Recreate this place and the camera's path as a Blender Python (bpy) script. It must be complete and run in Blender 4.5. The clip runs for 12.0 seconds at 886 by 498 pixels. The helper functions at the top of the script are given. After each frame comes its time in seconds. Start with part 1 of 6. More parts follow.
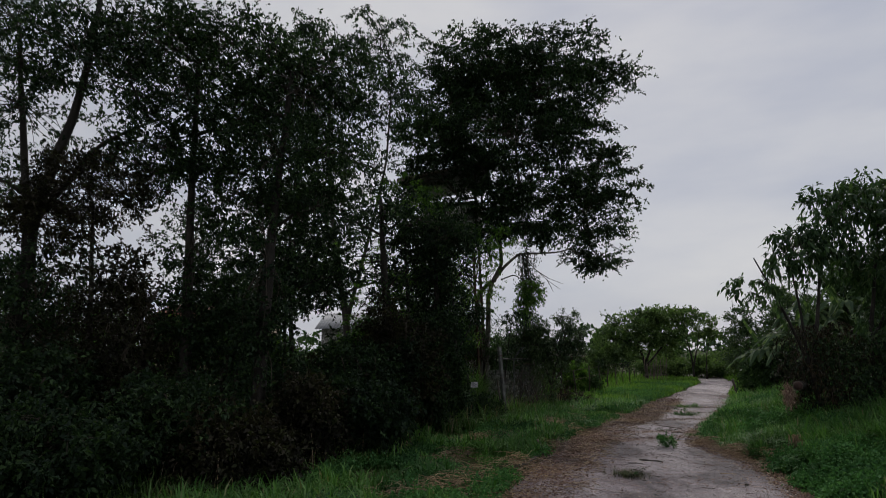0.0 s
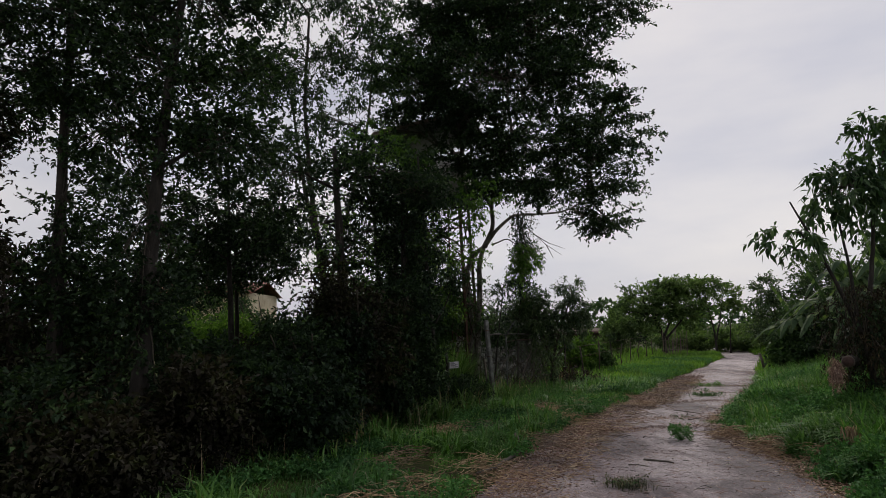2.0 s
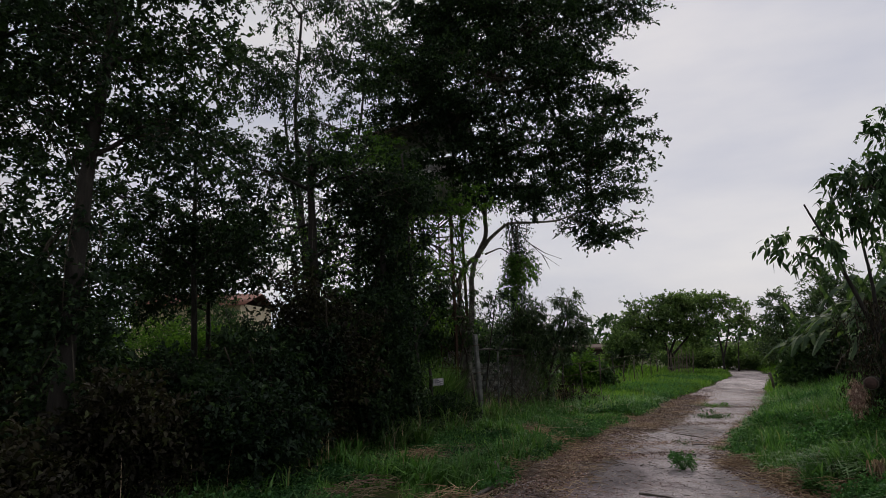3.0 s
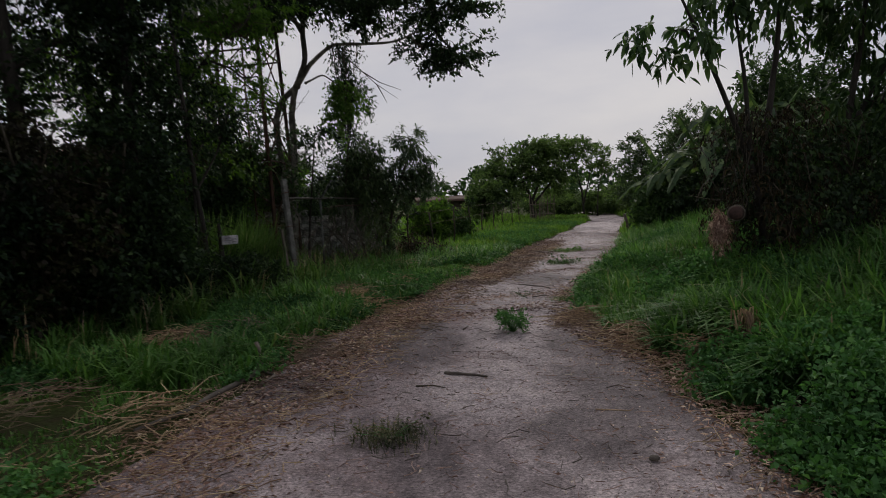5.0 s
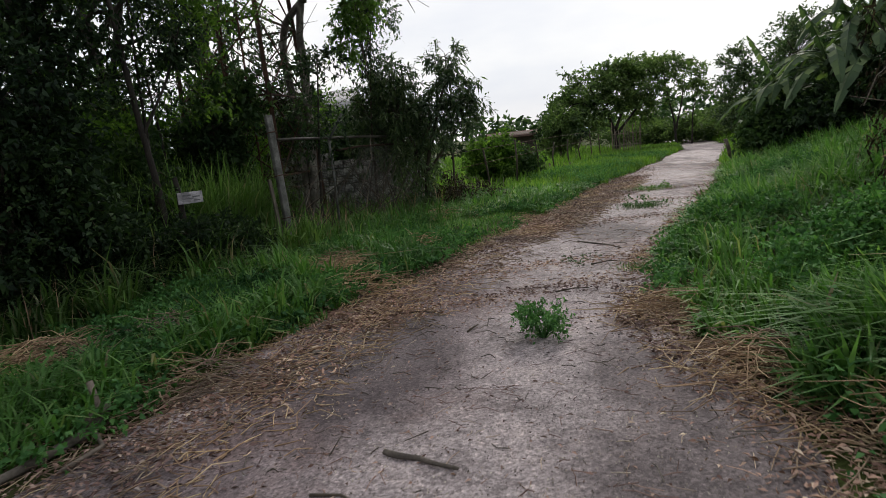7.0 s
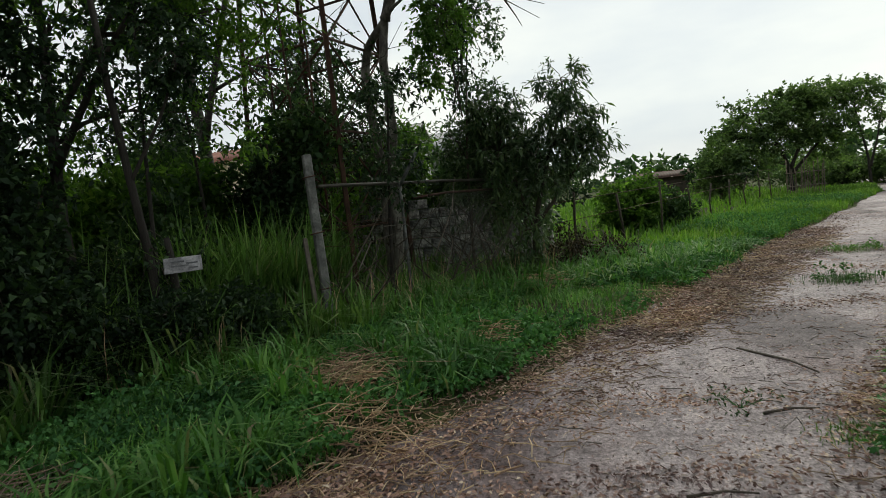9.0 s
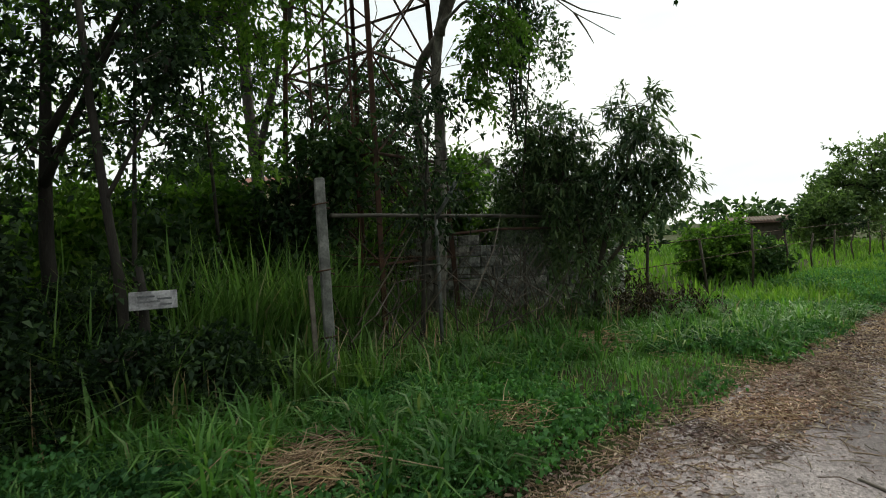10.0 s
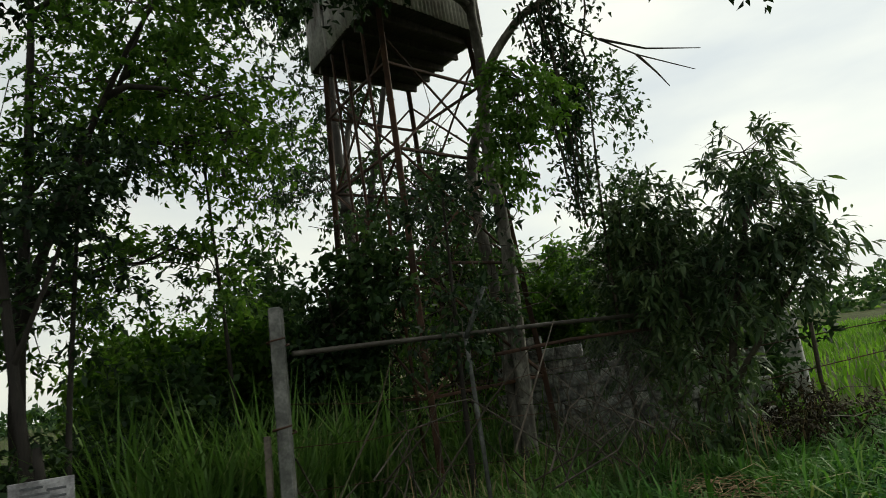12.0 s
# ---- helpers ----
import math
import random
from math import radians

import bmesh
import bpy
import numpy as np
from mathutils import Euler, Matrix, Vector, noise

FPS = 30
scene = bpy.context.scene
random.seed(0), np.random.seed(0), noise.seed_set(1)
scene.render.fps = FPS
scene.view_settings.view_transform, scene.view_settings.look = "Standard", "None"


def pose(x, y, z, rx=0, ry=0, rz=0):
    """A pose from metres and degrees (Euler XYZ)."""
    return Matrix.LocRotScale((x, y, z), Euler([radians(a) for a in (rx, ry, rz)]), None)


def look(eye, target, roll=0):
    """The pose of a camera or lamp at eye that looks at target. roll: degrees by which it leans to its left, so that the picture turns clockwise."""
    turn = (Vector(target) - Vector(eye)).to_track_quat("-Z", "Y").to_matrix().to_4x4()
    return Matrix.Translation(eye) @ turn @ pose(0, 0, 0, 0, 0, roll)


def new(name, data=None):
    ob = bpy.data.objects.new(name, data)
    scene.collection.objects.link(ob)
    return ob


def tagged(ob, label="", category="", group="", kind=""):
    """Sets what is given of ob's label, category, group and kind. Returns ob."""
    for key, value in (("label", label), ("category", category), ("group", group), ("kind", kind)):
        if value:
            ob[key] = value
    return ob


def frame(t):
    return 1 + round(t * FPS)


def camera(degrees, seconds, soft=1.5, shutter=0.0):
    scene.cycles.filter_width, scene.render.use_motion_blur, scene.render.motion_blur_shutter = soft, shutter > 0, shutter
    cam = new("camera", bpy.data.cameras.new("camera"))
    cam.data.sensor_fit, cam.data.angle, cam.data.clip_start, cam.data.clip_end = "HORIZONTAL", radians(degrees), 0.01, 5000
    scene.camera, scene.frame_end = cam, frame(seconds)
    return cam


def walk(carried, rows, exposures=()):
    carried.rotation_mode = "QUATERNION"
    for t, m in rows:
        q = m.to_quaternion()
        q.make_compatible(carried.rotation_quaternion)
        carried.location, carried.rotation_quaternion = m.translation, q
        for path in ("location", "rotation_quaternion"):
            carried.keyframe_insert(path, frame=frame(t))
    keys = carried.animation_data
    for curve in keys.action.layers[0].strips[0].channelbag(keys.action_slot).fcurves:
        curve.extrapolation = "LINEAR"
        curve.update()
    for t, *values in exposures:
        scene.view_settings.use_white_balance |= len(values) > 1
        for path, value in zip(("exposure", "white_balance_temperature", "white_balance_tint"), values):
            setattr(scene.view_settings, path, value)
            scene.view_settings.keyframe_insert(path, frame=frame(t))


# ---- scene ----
cam = camera(69.0, 12.0, soft=0.85, shutter=0.2)
METRES, EYE, TILT, LEAN, TURN = 18.3, 1.5, 0.0, 0.0, 0.0
ROWS = [
    (0.0, 0.0, 0.0, 0.0, 0.04, 8.99, 0.24),
    (0.5, 0.0188, 0.0433, -0.0008, 1.28, 5.76, 0.79),
    (1.0, 0.0301, 0.0829, -0.0012, 1.99, 6.03, 2.56),
    (1.5, 0.0481, 0.1193, -0.0037, 1.68, 8.0, 0.78),
    (2.0, 0.0643, 0.1609, -0.0051, 1.92, 7.1, 1.17),
    (2.5, 0.0776, 0.1911, -0.0061, 2.51, 8.93, 0.58),
    (4.5, 0.1428, 0.3471, -0.0158, -1.97, 0.26, 3.22),
    (5.0, 0.1675, 0.3879, -0.0232, -8.21, -4.5, 2.91),
    (5.5, 0.1831, 0.4314, -0.0254, -10.09, -7.11, 1.36),
    (6.0, 0.2031, 0.4715, -0.0306, -7.09, -5.6, 1.77),
    (6.5, 0.2197, 0.5144, -0.0313, -3.64, -8.3, 3.9),
    (7.0, 0.2364, 0.5555, -0.0323, -0.75, -9.34, 5.86),
    (7.5, 0.2501, 0.5996, -0.0322, 2.59, -9.05, 2.21),
    (9.5, 0.2794, 0.7619, -0.0315, 16.18, -2.79, 5.76),
    (10.0, 0.2836, 0.8021, -0.0296, 19.62, -1.15, 2.87),
    (10.5, 0.2908, 0.8364, -0.0288, 23.35, 3.18, 4.38),
    (11.0, 0.2998, 0.8695, -0.0274, 29.68, 4.39, 5.04),
    (11.5, 0.3112, 0.9019, -0.0272, 35.22, 8.8, 8.23),
    (12.0, 0.3265, 0.9357, -0.0278, 36.99, 9.89, 8.52),
]
walk(cam, [(t, pose(0, 0, EYE, TILT, LEAN, TURN) @ pose(METRES * x, METRES * y, METRES * z, 90 + pitch, roll, yaw)) for t, x, y, z, yaw, pitch, roll in ROWS],
     [(0.0, -0.32, 6450, 9), (0.5, -0.34, 6600, 10), (1.0, -0.1, 6700, 11), (1.5, -0.03, 6800, 12), (2.5, 0.0, 6700, 11), (4.5, -0.42, 6650, 11), (5.0, -0.3, 6700, 12), (5.5, 0.02, 6750, 12), (6.0, 0.07, 6800, 11), (6.5, 0.38, 6750, 9), (7.5, 0.5, 6750, 5), (9.5, 0.42, 6850, -3), (10.0, 0.75, 7000, -4), (10.5, 0.62, 7300, -5), (11.0, 0.3, 7000, -5), (11.5, 0.32, 7050, -4), (12.0, 0.52, 7200, -4)])

# ---- world, sun ----
SUN_AZ, SUN_EL = radians(20), radians(38)  # azimuth to the right of +y
world = bpy.data.worlds.new("overcast_sky")
scene.world = world
world.use_nodes = True
wt = world.node_tree
wt.nodes.clear()


def link(tree, a, b):
    tree.links.new(a, b)


sky = wt.nodes.new("ShaderNodeTexSky")
sky.sky_type, sky.sun_disc, sky.sun_elevation, sky.sun_rotation = "NISHITA", False, SUN_EL, SUN_AZ
wco = wt.nodes.new("ShaderNodeTexCoord")
wmap = wt.nodes.new("ShaderNodeMapping")
wmap.inputs["Scale"].default_value = (1.0, 1.0, 3.2)
wno = wt.nodes.new("ShaderNodeTexNoise")
wno.inputs["Scale"].default_value, wno.inputs["Detail"].default_value, wno.inputs["Roughness"].default_value = 1.9, 6.0, 0.5
wra = wt.nodes.new("ShaderNodeValToRGB")
wra.color_ramp.elements[0].position, wra.color_ramp.elements[0].color = 0.36, (5.35, 5.6, 6.6, 1)
wra.color_ramp.elements[1].position, wra.color_ramp.elements[1].color = 0.66, (7.7, 7.6, 7.8, 1)
wmix = wt.nodes.new("ShaderNodeMixRGB")
wmix.inputs["Fac"].default_value = 0.93
wbg = wt.nodes.new("ShaderNodeBackground")
wbg.inputs["Strength"].default_value = 0.1
wout = wt.nodes.new("ShaderNodeOutputWorld")
link(wt, wco.outputs["Generated"], wmap.inputs["Vector"])
link(wt, wmap.outputs["Vector"], wno.inputs["Vector"])
link(wt, wno.outputs["Fac"], wra.inputs["Fac"])
link(wt, sky.outputs["Color"], wmix.inputs["Color1"])
link(wt, wra.outputs["Color"], wmix.inputs["Color2"])
# cloud cover is brightest round the hidden sun and duller on the far side
wdot = wt.nodes.new("ShaderNodeVectorMath")
wdot.operation = "DOT_PRODUCT"
wdot.inputs[1].default_value = (math.sin(SUN_AZ) * math.cos(SUN_EL), math.cos(SUN_AZ) * math.cos(SUN_EL), math.sin(SUN_EL))
wlum = wt.nodes.new("ShaderNodeMapRange")
wlum.inputs["From Min"].default_value, wlum.inputs["From Max"].default_value = -0.6, 0.9
wlum.inputs["To Min"].default_value, wlum.inputs["To Max"].default_value = 0.068, 0.1
link(wt, wco.outputs["Generated"], wdot.inputs[0])
link(wt, wdot.outputs["Value"], wlum.inputs["Value"])
link(wt, wlum.outputs["Result"], wbg.inputs["Strength"])
link(wt, wmix.outputs["Color"], wbg.inputs["Color"])
link(wt, wbg.outputs["Background"], wout.inputs["Surface"])

sun = new("sun", bpy.data.lights.new("sun", "SUN"))
sun.data.energy, sun.data.angle, sun.data.color = 1.3, radians(25), (1.0, 0.96, 0.9)
sun.matrix_world = look((30 * math.sin(SUN_AZ) * math.cos(SUN_EL), 30 * math.cos(SUN_AZ) * math.cos(SUN_EL), 30 * math.sin(SUN_EL)), (0, 0, 0))


# ---- materials ----
def node_mat(name):
    m = bpy.data.materials.new(name)
    m.use_nodes = True
    t = m.node_tree
    return m, t, t.nodes["Principled BSDF"], t.nodes["Material Output"]


def noise_node(t, scale, detail=5.0, rough=0.6, stretch=None):
    co = t.nodes.new("ShaderNodeTexCoord")
    n = t.nodes.new("ShaderNodeTexNoise")
    n.inputs["Scale"].default_value, n.inputs["Detail"].default_value, n.inputs["Roughness"].default_value = scale, detail, rough
    if stretch:
        mp = t.nodes.new("ShaderNodeMapping")
        mp.inputs["Scale"].default_value = stretch
        link(t, co.outputs["Object"], mp.inputs["Vector"])
        link(t, mp.outputs["Vector"], n.inputs["Vector"])
    else:
        link(t, co.outputs["Object"], n.inputs["Vector"])
    return n


def ramp_node(t, fac, stops):
    r = t.nodes.new("ShaderNodeValToRGB")
    els = r.color_ramp.elements
    while len(els) < len(stops):
        els.new(0.5)
    for e, (p, c) in zip(els, stops):
        e.position, e.color = p, (*c, 1)
    link(t, fac, r.inputs["Fac"])
    return r


def mix_node(t, fac, a, b, mode="MIX"):
    m = t.nodes.new("ShaderNodeMixRGB")
    m.blend_type = mode
    for sock, v in (("Fac", fac), ("Color1", a), ("Color2", b)):
        if isinstance(v, (int, float)):
            m.inputs[sock].default_value = v
        elif isinstance(v, tuple):
            m.inputs[sock].default_value = (*v, 1)
        else:
            link(t, v, m.inputs[sock])
    return m


def bump(t, p, height, strength, dist=0.02):
    b = t.nodes.new("ShaderNodeBump")
    b.inputs["Strength"].default_value, b.inputs["Distance"].default_value = strength, dist
    link(t, height, b.inputs["Height"])
    link(t, b.outputs["Normal"], p.inputs["Normal"])


def leaf_mat(name, stops, through_light=0.3, gloss=0.55, patch=0.6):
    """Leaves: a colour for each leaf out of the ramp, shifted in patches; some light passes through."""
    m, t, p, out = node_mat(name)
    geo = t.nodes.new("ShaderNodeNewGeometry")
    r = ramp_node(t, geo.outputs["Random Per Island"], stops)
    n = noise_node(t, patch, 3.0)
    v = ramp_node(t, n.outputs["Fac"], [(0.32, (0.5, 0.54, 0.58)), (0.68, (1.4, 1.34, 1.08))])
    c = mix_node(t, 1.0, r.outputs["Color"], v.outputs["Color"], "MULTIPLY")
    link(t, c.outputs["Color"], p.inputs["Base Color"])
    p.inputs["Roughness"].default_value = gloss
    p.inputs["Specular IOR Level"].default_value = 0.16
    tr = t.nodes.new("ShaderNodeBsdfTranslucent")
    br = mix_node(t, 1.0, c.outputs["Color"], (1.3, 1.5, 0.75), "MULTIPLY")
    link(t, br.outputs["Color"], tr.inputs["Color"])
    ms = t.nodes.new("ShaderNodeMixShader")
    ms.inputs["Fac"].default_value = through_light
    link(t, p.outputs["BSDF"], ms.inputs[1])
    link(t, tr.outputs["BSDF"], ms.inputs[2])
    link(t, ms.outputs["Shader"], out.inputs["Surface"])
    return m


def rough_mat(name, stops, scale=4.0, stretch=None, rough=0.85, metal=0.0, fine=40.0, bumpy=0.5, dist=0.02):
    """A weathered surface: blotches by the ramp, fine grain over them, relief from both."""
    m, t, p, out = node_mat(name)
    n = noise_node(t, scale, 6.0, 0.62, stretch)
    f = noise_node(t, fine, 4.0, 0.6, stretch)
    r = ramp_node(t, n.outputs["Fac"], stops)
    g = ramp_node(t, f.outputs["Fac"], [(0.3, (0.7, 0.7, 0.7)), (0.7, (1.2, 1.2, 1.2))])
    c = mix_node(t, 1.0, r.outputs["Color"], g.outputs["Color"], "MULTIPLY")
    info = t.nodes.new("ShaderNodeObjectInfo")
    o = ramp_node(t, info.outputs["Random"], [(0.0, (0.82, 0.84, 0.85)), (1.0, (1.14, 1.1, 1.06))])
    c2 = mix_node(t, 1.0, c.outputs["Color"], o.outputs["Color"], "MULTIPLY")
    link(t, c2.outputs["Color"], p.inputs["Base Color"])
    p.inputs["Roughness"].default_value, p.inputs["Metallic"].default_value = rough, metal
    h = mix_node(t, 0.4, n.outputs["Fac"], f.outputs["Fac"])
    bump(t, p, h.outputs["Color"], bumpy, dist)
    return m


# darkest ramp: shade inside thicket and crowns is put into the leaf colour
GREEN_SHADED = [(0.0, (0.014, 0.028, 0.018)), (0.6, (0.027, 0.052, 0.029)), (1.0, (0.06, 0.105, 0.045))]
GREEN_MID = [(0.0, (0.026, 0.055, 0.028)), (0.6, (0.047, 0.092, 0.044)), (1.0, (0.09, 0.145, 0.066))]
GREEN_FRESH = [(0.0, (0.04, 0.085, 0.022)), (0.6, (0.075, 0.15, 0.032)), (1.0, (0.13, 0.21, 0.056))]
GREEN_GREY = [(0.0, (0.04, 0.072, 0.042)), (0.6, (0.075, 0.122, 0.066)), (1.0, (0.13, 0.18, 0.1))]
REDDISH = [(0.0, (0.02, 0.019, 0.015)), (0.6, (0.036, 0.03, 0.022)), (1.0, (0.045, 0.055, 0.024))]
STRAW = [(0.0, (0.2, 0.13, 0.105)), (0.5, (0.38, 0.265, 0.2)), (1.0, (0.56, 0.45, 0.34))]
LITTER = [(0.0, (0.13, 0.08, 0.078)), (0.5, (0.3, 0.19, 0.178)), (0.85, (0.44, 0.3, 0.275)), (1.0, (0.62, 0.53, 0.47))]

M_DARK = leaf_mat("shaded_leaf", GREEN_SHADED, 0.26)
M_MID = leaf_mat("mid_leaf", GREEN_MID, 0.3)
M_FRESH = leaf_mat("fresh_leaf", GREEN_FRESH, 0.55)
M_FAR = leaf_mat("sunlit_leaf", [(0.0, (0.06, 0.1, 0.045)), (0.6, (0.11, 0.175, 0.075)), (1.0, (0.18, 0.25, 0.12))], 0.45)
M_GREY = leaf_mat("grey_green_leaf", GREEN_GREY, 0.3, 0.4)
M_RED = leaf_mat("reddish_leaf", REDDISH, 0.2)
M_GRASS = leaf_mat("grass_blade", [(0.0, (0.05, 0.13, 0.026)), (0.7, (0.11, 0.245, 0.072)), (0.94, (0.19, 0.33, 0.12)), (1.0, (0.3, 0.24, 0.180))], 0.35, 0.45, 0.5)
M_LAWN = leaf_mat("short_grass_blade", [(0.0, (0.085, 0.18, 0.029)), (0.7, (0.145, 0.28, 0.047)), (1.0, (0.22, 0.34, 0.090))], 0.35, 0.5, 0.3)
M_TALL = leaf_mat("tall_grass_blade", [(0.0, (0.05, 0.105, 0.026)), (0.7, (0.12, 0.22, 0.075)), (0.94, (0.2, 0.3, 0.13)), (1.0, (0.3, 0.26, 0.2))], 0.35, 0.45, 0.5)
M_WEED = leaf_mat("weed_leaf", [(0.0, (0.04, 0.115, 0.036)), (0.7, (0.08, 0.205, 0.082)), (1.0, (0.14, 0.29, 0.115))], 0.3, 0.62, 0.8)
M_DULL = leaf_mat("dull_dry_grass", [(0.0, (0.065, 0.08, 0.042)), (0.6, (0.13, 0.14, 0.078)), (1.0, (0.28, 0.23, 0.16))], 0.2, 0.6, 2.0)
M_STRAW = leaf_mat("dry_straw", STRAW, 0.1, 0.7, 0.9)
M_LITTER = leaf_mat("leaf_litter", LITTER, 0.05, 0.75, 0.7)
M_GRIT = leaf_mat("grit", [(0.0, (0.07, 0.055, 0.052)), (0.4, (0.17, 0.14, 0.135)), (0.75, (0.34, 0.3, 0.28)), (1.0, (0.62, 0.59, 0.55))], 0.0, 0.8, 0.7)
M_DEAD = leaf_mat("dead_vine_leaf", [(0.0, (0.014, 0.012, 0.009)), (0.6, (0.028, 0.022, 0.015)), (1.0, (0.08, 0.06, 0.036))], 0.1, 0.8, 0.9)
M_BANANA = leaf_mat("banana_leaf", [(0.0, (0.045, 0.085, 0.045)), (0.6, (0.085, 0.14, 0.072)), (1.0, (0.17, 0.24, 0.11))], 0.3, 0.5, 0.7)
M_BARK = rough_mat("dark_bark", [(0.3, (0.014, 0.011, 0.009)), (0.55, (0.032, 0.027, 0.022)), (0.75, (0.07, 0.06, 0.05))], 3.0, (3, 3, 0.6), 0.9, 0.0, 30.0, 0.8)
M_PALE = rough_mat("pale_bark", [(0.34, (0.055, 0.048, 0.04)), (0.52, (0.14, 0.128, 0.11)), (0.66, (0.32, 0.3, 0.265))], 4.0, (1.6, 1.6, 0.8), 0.85, 0.0, 30.0, 0.6)
M_TWIG = rough_mat("twig_bark", [(0.3, (0.035, 0.028, 0.02)), (0.7, (0.09, 0.075, 0.055))], 5.0, None, 0.9)
M_STICK = rough_mat("dead_wood", [(0.3, (0.06, 0.05, 0.042)), (0.7, (0.2, 0.17, 0.14))], 6.0, None, 0.9)
M_POST = rough_mat("weathered_concrete", [(0.3, (0.045, 0.048, 0.045)), (0.5, (0.1, 0.105, 0.1)), (0.7, (0.19, 0.195, 0.19))], 7.0, None, 0.9, 0.0, 45.0, 0.5, 0.01)
M_PIPE = rough_mat("galvanised_pipe", [(0.3, (0.03, 0.026, 0.022)), (0.6, (0.07, 0.064, 0.056)), (0.8, (0.13, 0.125, 0.115))], 6.0, None, 0.6, 0.4, 60.0, 0.2, 0.005)
M_NET = rough_mat("grey_wire", [(0.3, (0.08, 0.078, 0.075)), (0.7, (0.2, 0.2, 0.19))], 6.0, None, 0.6, 0.3)
M_RUST = rough_mat("rusty_steel", [(0.3, (0.03, 0.018, 0.013)), (0.55, (0.075, 0.036, 0.022)), (0.78, (0.14, 0.07, 0.038))], 5.0, None, 0.85, 0.2, 60.0, 0.3, 0.005)
M_SHEET = rough_mat("corrugated_sheet", [(0.28, (0.16, 0.13, 0.11)), (0.5, (0.56, 0.55, 0.53)), (0.75, (0.72, 0.72, 0.7))], 1.8, (1, 1, 0.5), 0.55, 0.05, 30.0, 0.15, 0.005)
M_PLANK = rough_mat("dark_timber", [(0.3, (0.02, 0.016, 0.013)), (0.7, (0.07, 0.055, 0.042))], 4.0, (1, 6, 1), 0.85)
M_CREAM = rough_mat("cream_plaster", [(0.25, (0.3, 0.24, 0.15)), (0.5, (0.56, 0.47, 0.32)), (0.75, (0.66, 0.58, 0.42))], 1.2, None, 0.9, 0.0, 20.0, 0.3)
M_ROOF = rough_mat("rusted_roof_sheet", [(0.3, (0.09, 0.035, 0.024)), (0.6, (0.2, 0.08, 0.055)), (0.8, (0.3, 0.2, 0.16))], 1.5, None, 0.75, 0.2, 20.0, 0.3)
M_GREYROOF = rough_mat("grey_roof_sheet", [(0.3, (0.2, 0.2, 0.21)), (0.6, (0.36, 0.37, 0.38)), (0.8, (0.48, 0.48, 0.48))], 1.5, None, 0.7, 0.2, 20.0, 0.2)
M_BLOCK = rough_mat("grey_block", [(0.36, (0.07, 0.07, 0.066)), (0.5, (0.26, 0.26, 0.255)), (0.64, (0.54, 0.54, 0.52))], 7.5, None, 0.92, 0.0, 30.0, 0.5)
M_WHITE = rough_mat("stained_white_paint", [(0.28, (0.22, 0.215, 0.2)), (0.5, (0.45, 0.45, 0.44)), (0.75, (0.6, 0.6, 0.59))], 2.6, None, 0.85, 0.0, 30.0, 0.3)
M_BLACK = rough_mat("dark_opening", [(0.3, (0.012, 0.012, 0.012)), (0.7, (0.03, 0.028, 0.026))], 3.0)
M_SIGN = rough_mat("dirty_pale_board", [(0.34, (0.09, 0.09, 0.095)), (0.5, (0.26, 0.26, 0.28)), (0.64, (0.44, 0.44, 0.47))], 7.0, None, 0.8, 0.0, 45.0, 0.3, 0.006)
M_INK = rough_mat("faded_ink", [(0.3, (0.1, 0.1, 0.11)), (0.7, (0.22, 0.22, 0.23))], 8.0)
M_LOGHOLLOW = rough_mat("log_hollow_dark", [(0.3, (0.02, 0.011, 0.009)), (0.55, (0.045, 0.024, 0.02)), (0.75, (0.08, 0.045, 0.036))], 5.0, None, 0.85)
M_PALLET = rough_mat("grey_pallet_wood", [(0.3, (0.1, 0.08, 0.065)), (0.7, (0.26, 0.21, 0.17))], 5.0, None, 0.9)


def ground_mat():
    m, t, p, out = node_mat("soil_and_turf")
    a = noise_node(t, 0.35, 6.0, 0.6)
    b = noise_node(t, 3.0, 6.0, 0.65)
    f = noise_node(t, 30.0, 4.0)
    # soil and turf tones lowered: shade between the blades is in the colour
    c1 = ramp_node(t, b.outputs["Fac"], [(0.3, (0.045, 0.032, 0.02)), (0.5, (0.04, 0.045, 0.018)), (0.7, (0.045, 0.065, 0.018))])
    c2 = ramp_node(t, b.outputs["Fac"], [(0.3, (0.045, 0.06, 0.018)), (0.7, (0.075, 0.1, 0.025))])
    sel = ramp_node(t, a.outputs["Fac"], [(0.42, (0, 0, 0)), (0.62, (1, 1, 1))])
    c = mix_node(t, sel.outputs["Color"], c1.outputs["Color"], c2.outputs["Color"])
    g = ramp_node(t, f.outputs["Fac"], [(0.3, (0.65, 0.65, 0.65)), (0.7, (1.25, 1.25, 1.25))])
    d = mix_node(t, 1.0, c.outputs["Color"], g.outputs["Color"], "MULTIPLY")
    link(t, d.outputs["Color"], p.inputs["Base Color"])
    p.inputs["Roughness"].default_value = 0.95
    p.inputs["Specular IOR Level"].default_value = 0.1
    h = mix_node(t, 0.5, b.outputs["Fac"], f.outputs["Fac"])
    bump(t, p, h.outputs["Color"], 0.8, 0.05)
    return m


